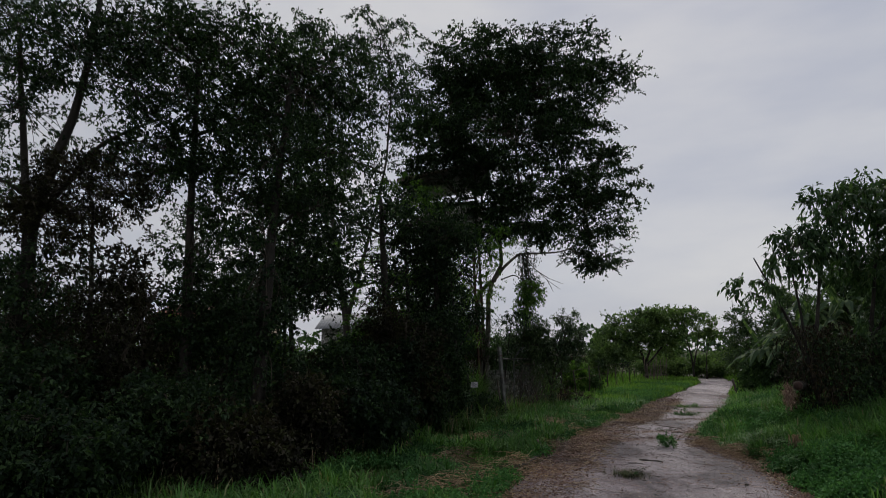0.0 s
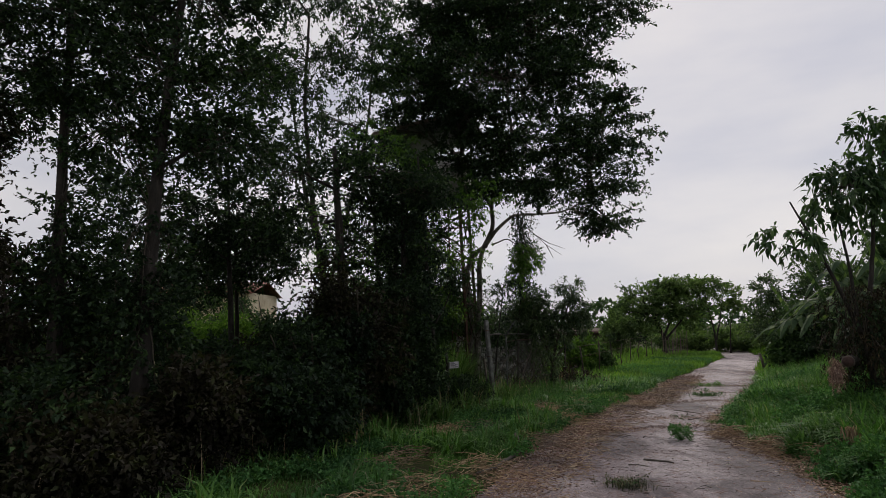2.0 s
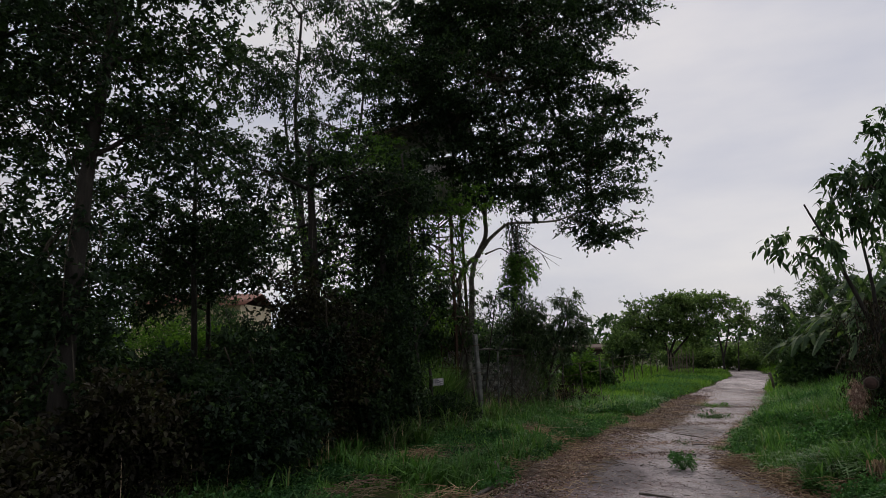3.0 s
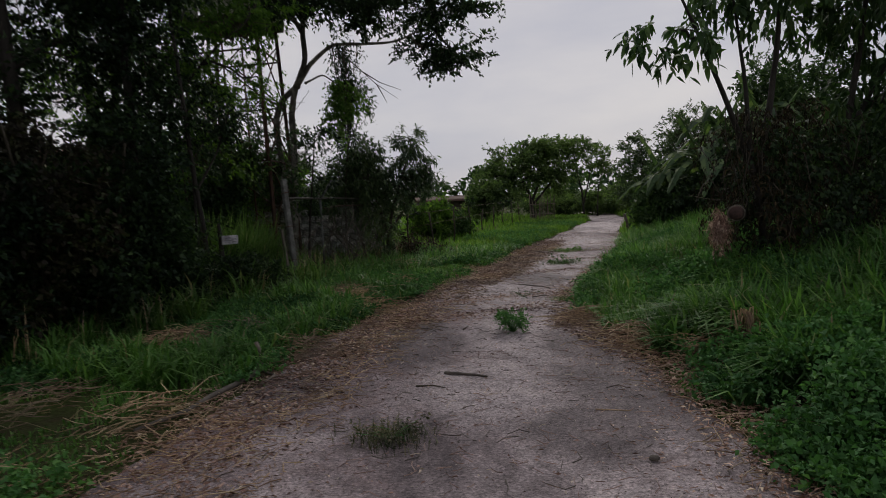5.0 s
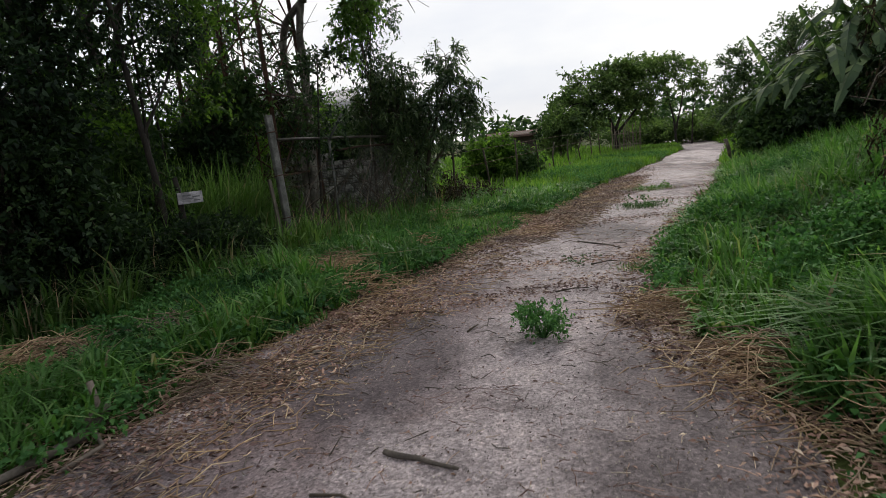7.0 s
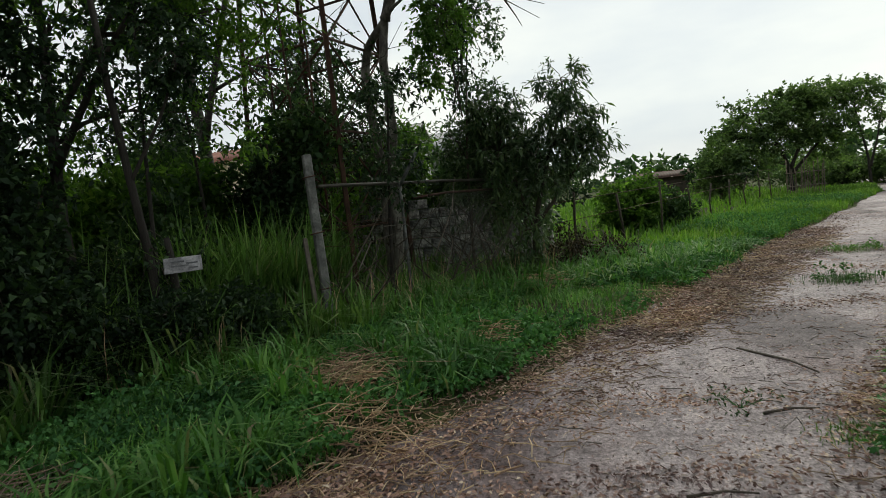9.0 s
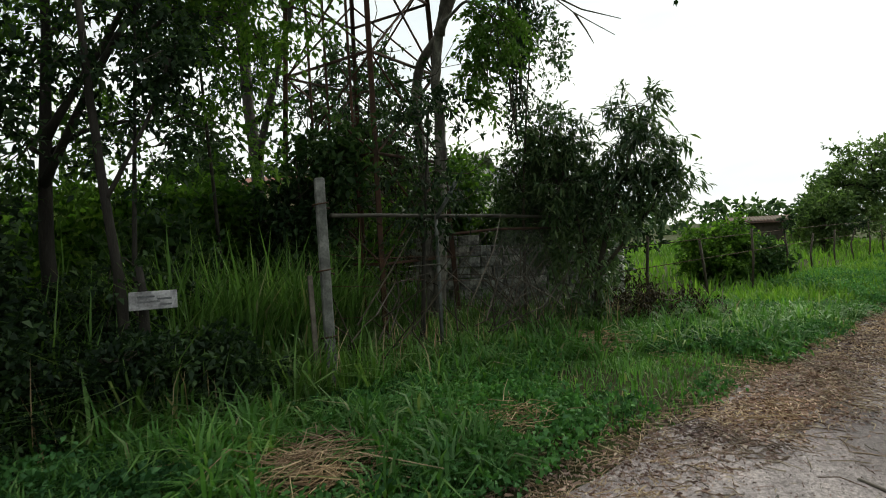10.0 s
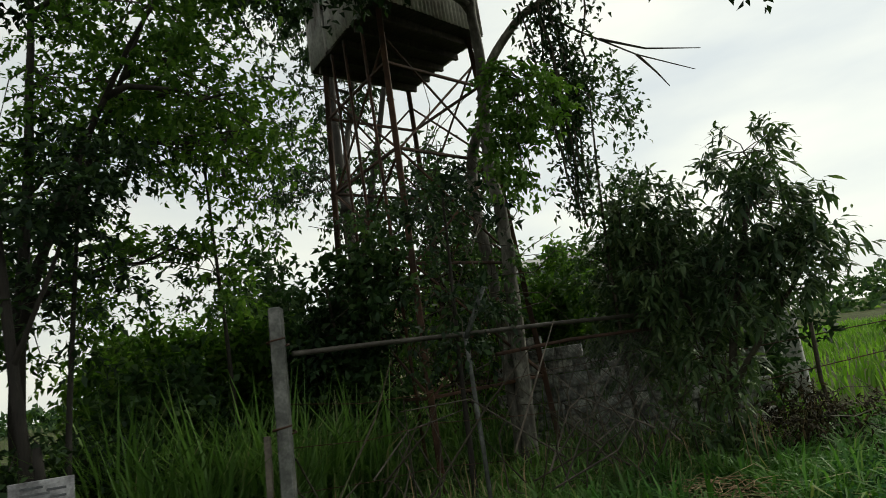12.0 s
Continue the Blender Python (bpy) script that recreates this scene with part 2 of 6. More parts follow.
def patch_node(t, x, y, rx, ry, edge=0.55):
    """1 inside an uneven oval of the plan, 0 outside it."""
    co = t.nodes.new("ShaderNodeTexCoord")
    mp = t.nodes.new("ShaderNodeMapping")
    mp.inputs["Scale"].default_value = (1 / rx, 1 / ry, 0)
    mp.inputs["Location"].default_value = (-x / rx, -y / ry, 0)
    ln = t.nodes.new("ShaderNodeVectorMath")
    ln.operation = "LENGTH"
    n = noise_node(t, 3.2, 8.0, 0.72)
    add = t.nodes.new("ShaderNodeMath")
    add.operation = "MULTIPLY_ADD"
    add.inputs[1].default_value = 1.5
    mr = t.nodes.new("ShaderNodeMapRange")
    mr.inputs["From Min"].default_value, mr.inputs["From Max"].default_value = 1.75 + edge * 0.5, 1.75 - edge * 0.5
    link(t, co.outputs["Object"], mp.inputs["Vector"])
    link(t, mp.outputs["Vector"], ln.inputs[0])
    link(t, n.outputs["Fac"], add.inputs[0])
    link(t, ln.outputs["Value"], add.inputs[2])
    link(t, add.outputs["Value"], mr.inputs["Value"])
    return mr.outputs["Result"]


def road_mat():
    """Old worn concrete: pale rubbed lanes, dark gritty patches, reddish dirt, coarse and fine grit, small chips."""
    m, t, p, out = node_mat("worn_concrete_road")
    a = noise_node(t, 0.5, 8.0, 0.66, (1.3, 0.45, 1.0))
    b = noise_node(t, 2.3, 9.0, 0.75)
    r = noise_node(t, 0.9, 8.0, 0.7)
    f = noise_node(t, 38.0, 8.0, 0.8)
    base = ramp_node(t, a.outputs["Fac"], [(0.4, (0.11, 0.09, 0.098)), (0.47, (0.236, 0.2, 0.212)), (0.56, (0.39, 0.345, 0.356))])
    mot = ramp_node(t, b.outputs["Fac"], [(0.34, (0.5, 0.48, 0.48)), (0.5, (1.0, 1.0, 1.0)), (0.66, (1.3, 1.28, 1.24))])
    c = mix_node(t, 1.0, base.outputs["Color"], mot.outputs["Color"], "MULTIPLY")
    dirt = ramp_node(t, r.outputs["Fac"], [(0.5, (0, 0, 0)), (0.64, (0.55, 0.55, 0.55))])
    c = mix_node(t, dirt.outputs["Color"], c.outputs["Color"], (0.23, 0.17, 0.165))
    for px, py, rx, ry in ((4.95, 14.7, 0.45, 1.7), (4.2, 12.8, 0.6, 0.9), (5.9, 18.0, 0.7, 1.6), (7.6, 21.8, 0.8, 1.6)):
        c = mix_node(t, patch_node(t, px, py, rx, ry, 0.7), c.outputs["Color"], mix_node(t, 1.0, mot.outputs["Color"], (0.37, 0.33, 0.342), "MULTIPLY").outputs["Color"])
    for px, py, rx, ry in ((5.5, 12.5, 0.75, 1.2), (5.5, 14.1, 0.32, 0.8), (2.3, 13.2, 0.4, 0.7), (4.7, 11.5, 0.5, 0.6), (3.6, 15.6, 0.6, 1.1), (6.9, 19.9, 0.6, 0.9)):
        c = mix_node(t, patch_node(t, px, py, rx, ry), c.outputs["Color"], mix_node(t, 1.0, mot.outputs["Color"], (0.155, 0.132, 0.14), "MULTIPLY").outputs["Color"])
    grit = ramp_node(t, f.outputs["Fac"], [(0.38, (0.4, 0.385, 0.38)), (0.5, (1.02, 0.99, 0.98)), (0.62, (1.5, 1.45, 1.42))])
    c = mix_node(t, 1.0, c.outputs["Color"], grit.outputs["Color"], "MULTIPLY")
    vo = t.nodes.new("ShaderNodeTexVoronoi")
    vo.inputs["Scale"].default_value = 16.0
    co = t.nodes.new("ShaderNodeTexCoord")
    link(t, co.outputs["Object"], vo.inputs["Vector"])
    chips = ramp_node(t, vo.outputs["Distance"], [(0.1, (0.45, 0.42, 0.4)), (0.2, (1, 1, 1))])
    ag = t.nodes.new("ShaderNodeTexVoronoi")
    ag.inputs["Scale"].default_value = 75.0
    link(t, co.outputs["Object"], ag.inputs["Vector"])
    sep = t.nodes.new("ShaderNodeSeparateColor")
    link(t, ag.outputs["Color"], sep.inputs["Color"])
    stone = ramp_node(t, sep.outputs["Red"], [(0.0, (0.5, 0.48, 0.48)), (0.6, (0.95, 0.95, 0.95)), (0.9, (1.1, 1.1, 1.1)), (1.0, (1.6, 1.57, 1.55))])
    c = mix_node(t, 0.7, c.outputs["Color"], stone.outputs["Color"], "MULTIPLY")
    c = mix_node(t, 0.3, c.outputs["Color"], chips.outputs["Color"], "MULTIPLY")
    link(t, c.outputs["Color"], p.inputs["Base Color"])
    p.inputs["Roughness"].default_value = 0.78
    p.inputs["Specular IOR Level"].default_value = 0.35
    h = mix_node(t, 0.5, b.outputs["Fac"], f.outputs["Fac"])
    bump(t, p, h.outputs["Color"], 0.9, 0.022)
    return m


M_GROUND, M_ROAD = ground_mat(), road_mat()


# ---- mesh tools ----
def mesh_from(name, V, F, mat, smooth=False):
    """A mesh from an array of corners and one of faces, all quads or all triangles."""
    V, F = np.asarray(V, np.float32), np.asarray(F, np.int32)
    k = F.shape[1]
    me = bpy.data.meshes.new(name)
    me.vertices.add(len(V))
    me.vertices.foreach_set("co", V.ravel())
    me.loops.add(F.size)
    me.loops.foreach_set("vertex_index", F.ravel())
    me.polygons.add(len(F))
    me.polygons.foreach_set("loop_start", np.arange(0, F.size, k, dtype=np.int32))
    me.polygons.foreach_set("loop_total", np.full(len(F), k, np.int32))
    if smooth:
        me.polygons.foreach_set("use_smooth", np.ones(len(F), bool))
    me.update(calc_edges=True)
    me.materials.append(mat)
    return me


def piece(name, VF, mat, parent=None, label="", smooth=False):
    ob = new(name, mesh_from(name, VF[0], VF[1], mat, smooth))
    if parent:
        ob.parent = parent
        ob.matrix_parent_inverse = parent.matrix_world.inverted()
    return tagged(ob, label)


def part(name, bm, mat, parent=None, label=""):
    me = bpy.data.meshes.new(name)
    bm.to_mesh(me)
    bm.free()
    me.materials.append(mat)
    ob = new(name, me)
    if parent:
        ob.parent = parent
        ob.matrix_parent_inverse = parent.matrix_world.inverted()
    return tagged(ob, label)


def thing(name, at, label, category, group="", kind=""):
    e = new(name)
    e.empty_display_size = 0.1
    e.location = at
    e.matrix_world = pose(*at)
    return tagged(e, label, category, group, kind)


def joined(parts):
    V, F, n = [], [], 0
    for v, f in parts:
        V.append(v)
        F.append(np.asarray(f) + n)
        n += len(v)
    return np.concatenate(V), np.concatenate(F)


def unit(a):
    return a / np.maximum(np.linalg.norm(a, axis=-1, keepdims=True), 1e-9)


def tube(pts, radii, sides=6):
    """A tapered tube along a line of points, closed at both ends by pinching."""
    P = np.asarray(pts, float)
    R = np.asarray(radii, float) * np.ones(len(P))
    T = unit(np.gradient(P, axis=0))
    up = np.array([0.31, 0.17, 0.93]) if abs(T[0][2]) < 0.8 else np.array([0.9, 0.3, 0.1])
    S = unit(np.cross(T, up))
    B = np.cross(T, S)
    P = np.concatenate([P[:1], P, P[-1:]])
    R = np.concatenate([[R[0] * 0.02], R, [R[-1] * 0.02]])
    S, B = np.concatenate([S[:1], S, S[-1:]]), np.concatenate([B[:1], B, B[-1:]])
    a = np.arange(sides) * 2 * np.pi / sides
    V = P[:, None] + R[:, None, None] * (np.cos(a)[None, :, None] * S[:, None] + np.sin(a)[None, :, None] * B[:, None])
    n = len(P)
    i, j = np.meshgrid(np.arange(n - 1), np.arange(sides), indexing="ij")
    F = np.stack([i * sides + j, i * sides + (j + 1) % sides, (i + 1) * sides + (j + 1) % sides, (i + 1) * sides + j], -1).reshape(-1, 4)
    return V.reshape(-1, 3), F


def thin_sticks(A, B, ra, rb, rng, sag=0.0, wob=0.09):
    """Many three-sided twigs from A to B, each with a bend in the middle."""
    n = len(A)
    L = np.linalg.norm(B - A, axis=1)
    M = (A + B) / 2 + rng.normal(size=(n, 3)) * L[:, None] * wob + np.array([0, 0, -1.0]) * sag * L[:, None]
    rings = []
    T = unit(B - A)
    S = unit(np.cross(T, rng.normal(size=(n, 3))))
    Q = np.cross(T, S)
    for P, r in ((A, ra), (M, (ra + rb) / 2), (B, rb)):
        for a in (0, 2.094, 4.189):
            rings.append(P + (np.cos(a) * S + np.sin(a) * Q) * np.reshape(r * np.ones(n), (-1, 1)))
    V = np.stack(rings, 1).reshape(-1, 3)
    one = np.array([[r * 3 + k, r * 3 + (k + 1) % 3, r * 3 + 3 + (k + 1) % 3, r * 3 + 3 + k] for r in (0, 1) for k in (0, 1, 2)])
    F = (one[None] + (np.arange(n) * 9)[:, None, None]).reshape(-1, 4)
    return V, F


def leaf_quads(P, D, L, W, rng, cup=0.25):
    """One kite-shaped leaf at each point P along D."""
    n = len(P)
    D = unit(D)
    S = unit(np.cross(D, rng.normal(size=(n, 3)) * 0.6 + np.array([0, 0, 1.0])))
    N = np.cross(S, D)
    L, W = np.reshape(L * np.ones(n), (-1, 1)), np.reshape(W * np.ones(n), (-1, 1))
    mid = P + D * L * 0.42 + N * L * 0.12
    V = np.stack([P, mid + S * W * 0.5 + N * W * cup, P + D * L, mid - S * W * 0.5 + N * W * cup], 1).reshape(-1, 3)
    F = np.arange(4 * n).reshape(-1, 4)
    return V, F


def long_leaves(P, D, L, W, rng, droop=0.35):
    """Longer leaves in three facets that bend down to their tips."""
    n = len(P)
    D = unit(D)
    S = unit(np.cross(D, rng.normal(size=(n, 3)) * 0.4 + np.array([0, 0, 1.0])))
    L, W = np.reshape(L * np.ones(n), (-1, 1)), np.reshape(W * np.ones(n), (-1, 1))
    rows = []
    for s, w in ((0.0, 0.08), (0.35, 1.0), (0.7, 0.72), (1.0, 0.04)):
        c = P + D * L * s - np.array([0, 0, 1.0]) * L * droop * s * s
        rows += [c - S * W * w * 0.5, c + S * W * w * 0.5]
    V = np.stack(rows, 1).reshape(-1, 3)
    one = np.array([[0, 1, 3, 2], [2, 3, 5, 4], [4, 5, 7, 6]])
    F = (one[None] + (np.arange(n) * 8)[:, None, None]).reshape(-1, 4)
    return V, F


def blades(P, H, W, lean, rng):
    """Grass blades rooted at P: two facets each, arching over."""
    n = len(P)
    a = rng.uniform(0, 2 * np.pi, n)
    D = np.stack([np.cos(a), np.sin(a), 0 * a], 1)
    S = np.stack([-np.sin(a), np.cos(a), 0 * a], 1)
    H, W = np.reshape(H * np.ones(n), (-1, 1)), np.reshape(W * np.ones(n), (-1, 1))
    l = lean * rng.uniform(0.3, 1.5, (n, 1))
    Z = np.array([0, 0, 1.0])
    rows = []
    for s, w in ((0.0, 0.85), (0.6, 1.0), (1.0, 0.06)):
        c = P + Z * H * (s - 0.42 * l * s ** 3) + D * H * l * s * s * 0.75
        rows += [c - S * W * w * 0.5, c + S * W * w * 0.5]
    V = np.stack(rows, 1).reshape(-1, 3)
    one = np.array([[0, 1, 3, 2], [2, 3, 5, 4]])
    return V, (one[None] + (np.arange(n) * 6)[:, None, None]).reshape(-1, 4)


def lattice(ix, iy, seed):
    h = (ix.astype(np.int64) * 374761393 + iy.astype(np.int64) * 668265263 + seed * 982451653) & 0x7FFFFFFF
    h = ((h ^ (h >> 13)) * 1274126177) & 0x7FFFFFFF
    return ((h ^ (h >> 16)) & 0xFFFF) / 65535.0


def smooth_noise(x, y, seed=0):
    x, y = np.asarray(x, float), np.asarray(y, float)
    ix, iy = np.floor(x), np.floor(y)
    fx, fy = x - ix, y - iy
    fx, fy = fx * fx * (3 - 2 * fx), fy * fy * (3 - 2 * fy)
    ix, iy = ix.astype(np.int64), iy.astype(np.int64)
    a, b = lattice(ix, iy, seed), lattice(ix + 1, iy, seed)
    c, d = lattice(ix, iy + 1, seed), lattice(ix + 1, iy + 1, seed)
    return (a * (1 - fx) + b * fx) * (1 - fy) + (c * (1 - fx) + d * fx) * fy


def ease(x):
    x = np.clip(x, 0, 1)
    return x * x * (3 - 2 * x)


def box(sx, sy, sz, m=None, bevel=0.0):
    bm = bmesh.new()
    bmesh.ops.create_cube(bm, size=1.0, matrix=(m or Matrix()) @ Matrix.Diagonal((sx, sy, sz, 1)))
    if bevel:
        bmesh.ops.bevel(bm, geom=bm.edges[:], offset=bevel, segments=1, affect="EDGES")
    return bm


def beam(a, b, w, h, bevel=0.0):
    """A squared bar from a to b."""
    a, b = Vector(a), Vector(b)
    m = Matrix.Translation((a + b) / 2) @ (b - a).to_track_quat("Z", "Y").to_matrix().to_4x4()
    return box(w, h, (b - a).length, m, bevel)


# ---- the lie of the land ----
EDGE_Y = np.array([-30, 0, 6, 11.5, 13.5, 15.4, 17.5, 20.3, 24.3, 27, 35, 44, 52, 70])
EDGE_L = np.array([-10, -2.2, -0.5, 1.4, 2.05, 2.65, 3.75, 5.2, 7.2, 8.4, 12.6, 17.2, 20.0, 24.0])
EDGE_R = np.array([-5.5, 2.6, 4.3, 5.9, 6.1, 6.0, 6.75, 8.3, 10.4, 11.5, 15.2, 19.4, 22.0, 26.0])


def road_l(y):
    return np.interp(y, EDGE_Y, EDGE_L)


def road_r(y):
    return np.interp(y, EDGE_Y, EDGE_R)


def land(x, y):
    """Height of the ground: falls a little from the start, level from y = 10, a bank on the far side of the road."""
    x, y = np.asarray(x, float), np.asarray(y, float)
    z = -0.69 * ease((y + 1.0) / 11.0)
    z = z + 0.85 * ease((x - road_r(y) - 0.2) / 5.0) * ease((80 - y) / 40)
    out = np.maximum(np.maximum(road_l(y) - x, x - road_r(y)), 0)
    z = z + 0.06 * ease(out / 0.6) + (smooth_noise(x * 0.6, y * 0.6, 3) - 0.5) * 0.14 * ease(out / 1.5)
    return z + (smooth_noise(x * 3.1, y * 3.1, 5) - 0.5) * 0.035 * ease((out + 0.15) / 0.3)


def fence_x(y):
    return 1.7 + 0.5 * (y - 20.5)


def make_ground():
    near = np.arange(-14, 60, 0.3)
    gx = np.concatenate([[-3000, -900, -300, -120, -70], np.arange(-50, -12, 2.0), np.arange(-12, 24, 0.3), np.arange(24, 60, 2.0), [80, 140, 320, 900, 3000]])
    gy = np.concatenate([[-3000, -900, -300, -120, -60, -35, -22], near, np.arange(61, 110, 4.0), [130, 190, 320, 900, 3000]])
    X, Y = np.meshgrid(gx, gy, indexing="ij")
    inside = np.minimum(X - road_l(Y), road_r(Y) - X)
    Z = land(X, Y) - 0.05 * ease((inside + 0.05) / 0.25)
    nx, ny = X.shape
    i, j = np.meshgrid(np.arange(nx - 1), np.arange(ny - 1), indexing="ij")
    F = np.stack([i * ny + j, (i + 1) * ny + j, (i + 1) * ny + j + 1, i * ny + j + 1], -1).reshape(-1, 4)
    g = piece("ground", (np.stack([X, Y, Z], -1).reshape(-1, 3), F), M_GROUND, smooth=True)
    tagged(g, "soil and turf under grass and weeds", "ground", kind="structure")
    v = np.concatenate([np.arange(-25, 8, 0.5), np.arange(8, 30, 0.1), np.arange(30, 60, 0.3)])
    u = np.linspace(0, 1, 56)
    U, Yv = np.meshgrid(u, v, indexing="ij")
    wob = (smooth_noise(Yv * 1.3, U * 0 + 2, 11) - 0.5) * 0.5
    xl, xr = road_l(Yv) - 0.25 + wob * (1 - U), road_r(Yv) + 0.25 + wob * U
    Xv = xl + (xr - xl) * U
    side = np.minimum(U, 1 - U) * (xr - xl)
    base = -0.69 * ease((Yv + 1.0) / 11.0)
    Zv = base + 0.015 - 0.09 * (1 - ease(side / 0.35)) + (smooth_noise(Xv * 1.2, Yv * 1.2, 21) - 0.5) * 0.035 + (smooth_noise(Xv * 6, Yv * 6, 22) - 0.5) * 0.012
    nx, ny = U.shape
    i, j = np.meshgrid(np.arange(nx - 1), np.arange(ny - 1), indexing="ij")
    F = np.stack([i * ny + j, (i + 1) * ny + j, (i + 1) * ny + j + 1, i * ny + j + 1], -1).reshape(-1, 4)
    r = piece("road", (np.stack([Xv, Yv, Zv], -1).reshape(-1, 3), F), M_ROAD, smooth=True)
    tagged(r, "narrow worn concrete lane with dirt and dark patches", "road", kind="structure")


make_ground()


# ---- trees ----
def clumps_in(blobs, count, rng, shell=0.45, lumpy=0.45):
    """Centres of leaf clumps in a row of ellipsoids (centre, radii), more of them near the surface, with bulges and hollows."""
    vol = np.array([b[1][0] * b[1][1] * b[1][2] for b in blobs]) ** 0.6
    C, O, which = [], [], []
    for k, n in enumerate(rng.multinomial(count, vol / vol.sum())):
        c, r = np.array(blobs[k][0], float), np.array(blobs[k][1], float)
        d = unit(rng.normal(size=(n, 3)))
        bulge = 1 - lumpy * 0.5 + lumpy * smooth_noise(d[:, 0] * 2.6 + d[:, 2] * 2.1 + k * 7, d[:, 1] * 2.6 - d[:, 2] * 1.7, 31 + k)
        rad = (shell + (1 - shell) * rng.uniform(0, 1, n) ** 0.6) * bulge
        C.append(c + d * rad[:, None] * r)
        O.append(d)
        which.append(np.full(n, k))
    return np.concatenate(C), np.concatenate(O), np.concatenate(which)


def sprays(C, O, per, reach, length, width, rng, flat=0.5, hang=0.15, twigs=5, long=False):
    """Leaves set along a few twigs that fan out from each clump centre."""
    n = len(C)
    td = unit(O[:, None] * 0.55 + rng.normal(size=(n, twigs, 3)) * np.array([1, 1, flat]))
    k = rng.integers(0, twigs, (n, per))
    d = np.take_along_axis(td, k[:, :, None], 1).reshape(-1, 3)
    s = rng.uniform(0.05, 1, (n * per, 1))
    size = np.repeat(rng.uniform(0.7, 1.3, (n, 1)) * reach, per, 0)
    P = np.repeat(C, per, 0) + d * s * size - np.array([0, 0, 1.0]) * hang * size * s * s + rng.normal(size=(n * per, 3)) * 0.025 * size
    D = d * 0.5 + rng.normal(size=(n * per, 3)) * 0.6 - np.array([0, 0, 1.0]) * hang * 1.2
    L = length * rng.uniform(0.65, 1.3, n * per)
    make = long_leaves if long else leaf_quads
    return make(P, D, L, L * width, rng)


def bend(a, b, rng, lift=0.15, n=6, wob=0.05):
    a, b = np.array(a, float), np.array(b, float)
    s = np.linspace(0, 1, n)[:, None]
    L = np.linalg.norm(b - a)
    P = a + (b - a) * s + np.array([0, 0, 1.0]) * lift * L * np.sin(np.pi * s) * 0.5
    P[1:-1] += rng.normal(size=(n - 2, 3)) * wob * L
    return P


def tree(name, label, stems, blobs, leaf, bark, seed, count=600, per=40, reach=0.5, length=0.11, width=0.45,
         flat=0.5, hang=0.15, shell=0.45, lumpy=0.45, long=False, group="", limb_r=0.05, twig_share=0.5, category="tree", start=0.3, twig=None):
    """A tree or bush: stems as (points, foot radius, top radius), limbs to each part of the crown, twigs to the clumps, leaves."""
    rng = np.random.default_rng(seed)
    foot = stems[0][0][0]
    t = thing(name, foot, label, category, group)
    pts = []
    for P, r0, r1 in stems:
        P = np.array(P, float)
        m = np.linspace(0, len(P) - 1, 5 * len(P))
        Q = np.stack([np.interp(m, np.arange(len(P)), P[:, q]) for q in range(3)], 1)
        for _ in range(2):
            Q[1:-1] = (Q[:-2] + 2 * Q[1:-1] + Q[2:]) / 4
        Q[1:-1] += rng.normal(size=Q[1:-1].shape) * r0 * 0.05
        R = r0 + (r1 - r0) * np.linspace(0, 1, len(Q)) ** 0.8
        R[0] *= 1.35
        piece("trunk", tube(Q, R, 9), bark, t, smooth=True)
        pts.append(Q[int(len(Q) * start):])
    pts = np.concatenate(pts)
    limb_lines = []
    for c, r in blobs:
        c = np.array(c, float)
        d = np.linalg.norm(pts - c, axis=1) + 0.7 * np.maximum(pts[:, 2] - c[2] + 0.3, 0)
        a = pts[np.argmin(d)]
        P = bend(a, c + np.array([0, 0, 0.2 * r[2]]), rng, 0.12)
        limb_lines.append(P)
        if np.linalg.norm(c - a) > 0.3:
            piece("limb", tube(P, np.linspace(limb_r, limb_r * 0.3, len(P)), 6), bark, t, smooth=True)
    C, O, which = clumps_in(blobs, count, rng, shell, lumpy)
    ok = C[:, 2] > land(C[:, 0], C[:, 1]) + 0.12
    C, O, which = C[ok], O[ok], which[ok]
    pick = rng.uniform(size=len(C)) < twig_share
    lines = np.stack(limb_lines)[which[pick]]
    at = lines[np.arange(len(lines)), rng.integers(2, 6, len(lines))]
    if len(at):
        tagged(piece("branchwork", thin_sticks(at, C[pick], limb_r * 0.28, 0.006, rng, -0.06), twig or M_TWIG, t), kind="stuff")
    piece("crown", sprays(C, O, per, reach, length, width, rng, flat, hang, long=long), leaf, t)
    return t


def g0(x, y):
    return float(land(x, y))


def at(x, y, dz=0.0):
    return (x, y, g0(x, y) + dz)


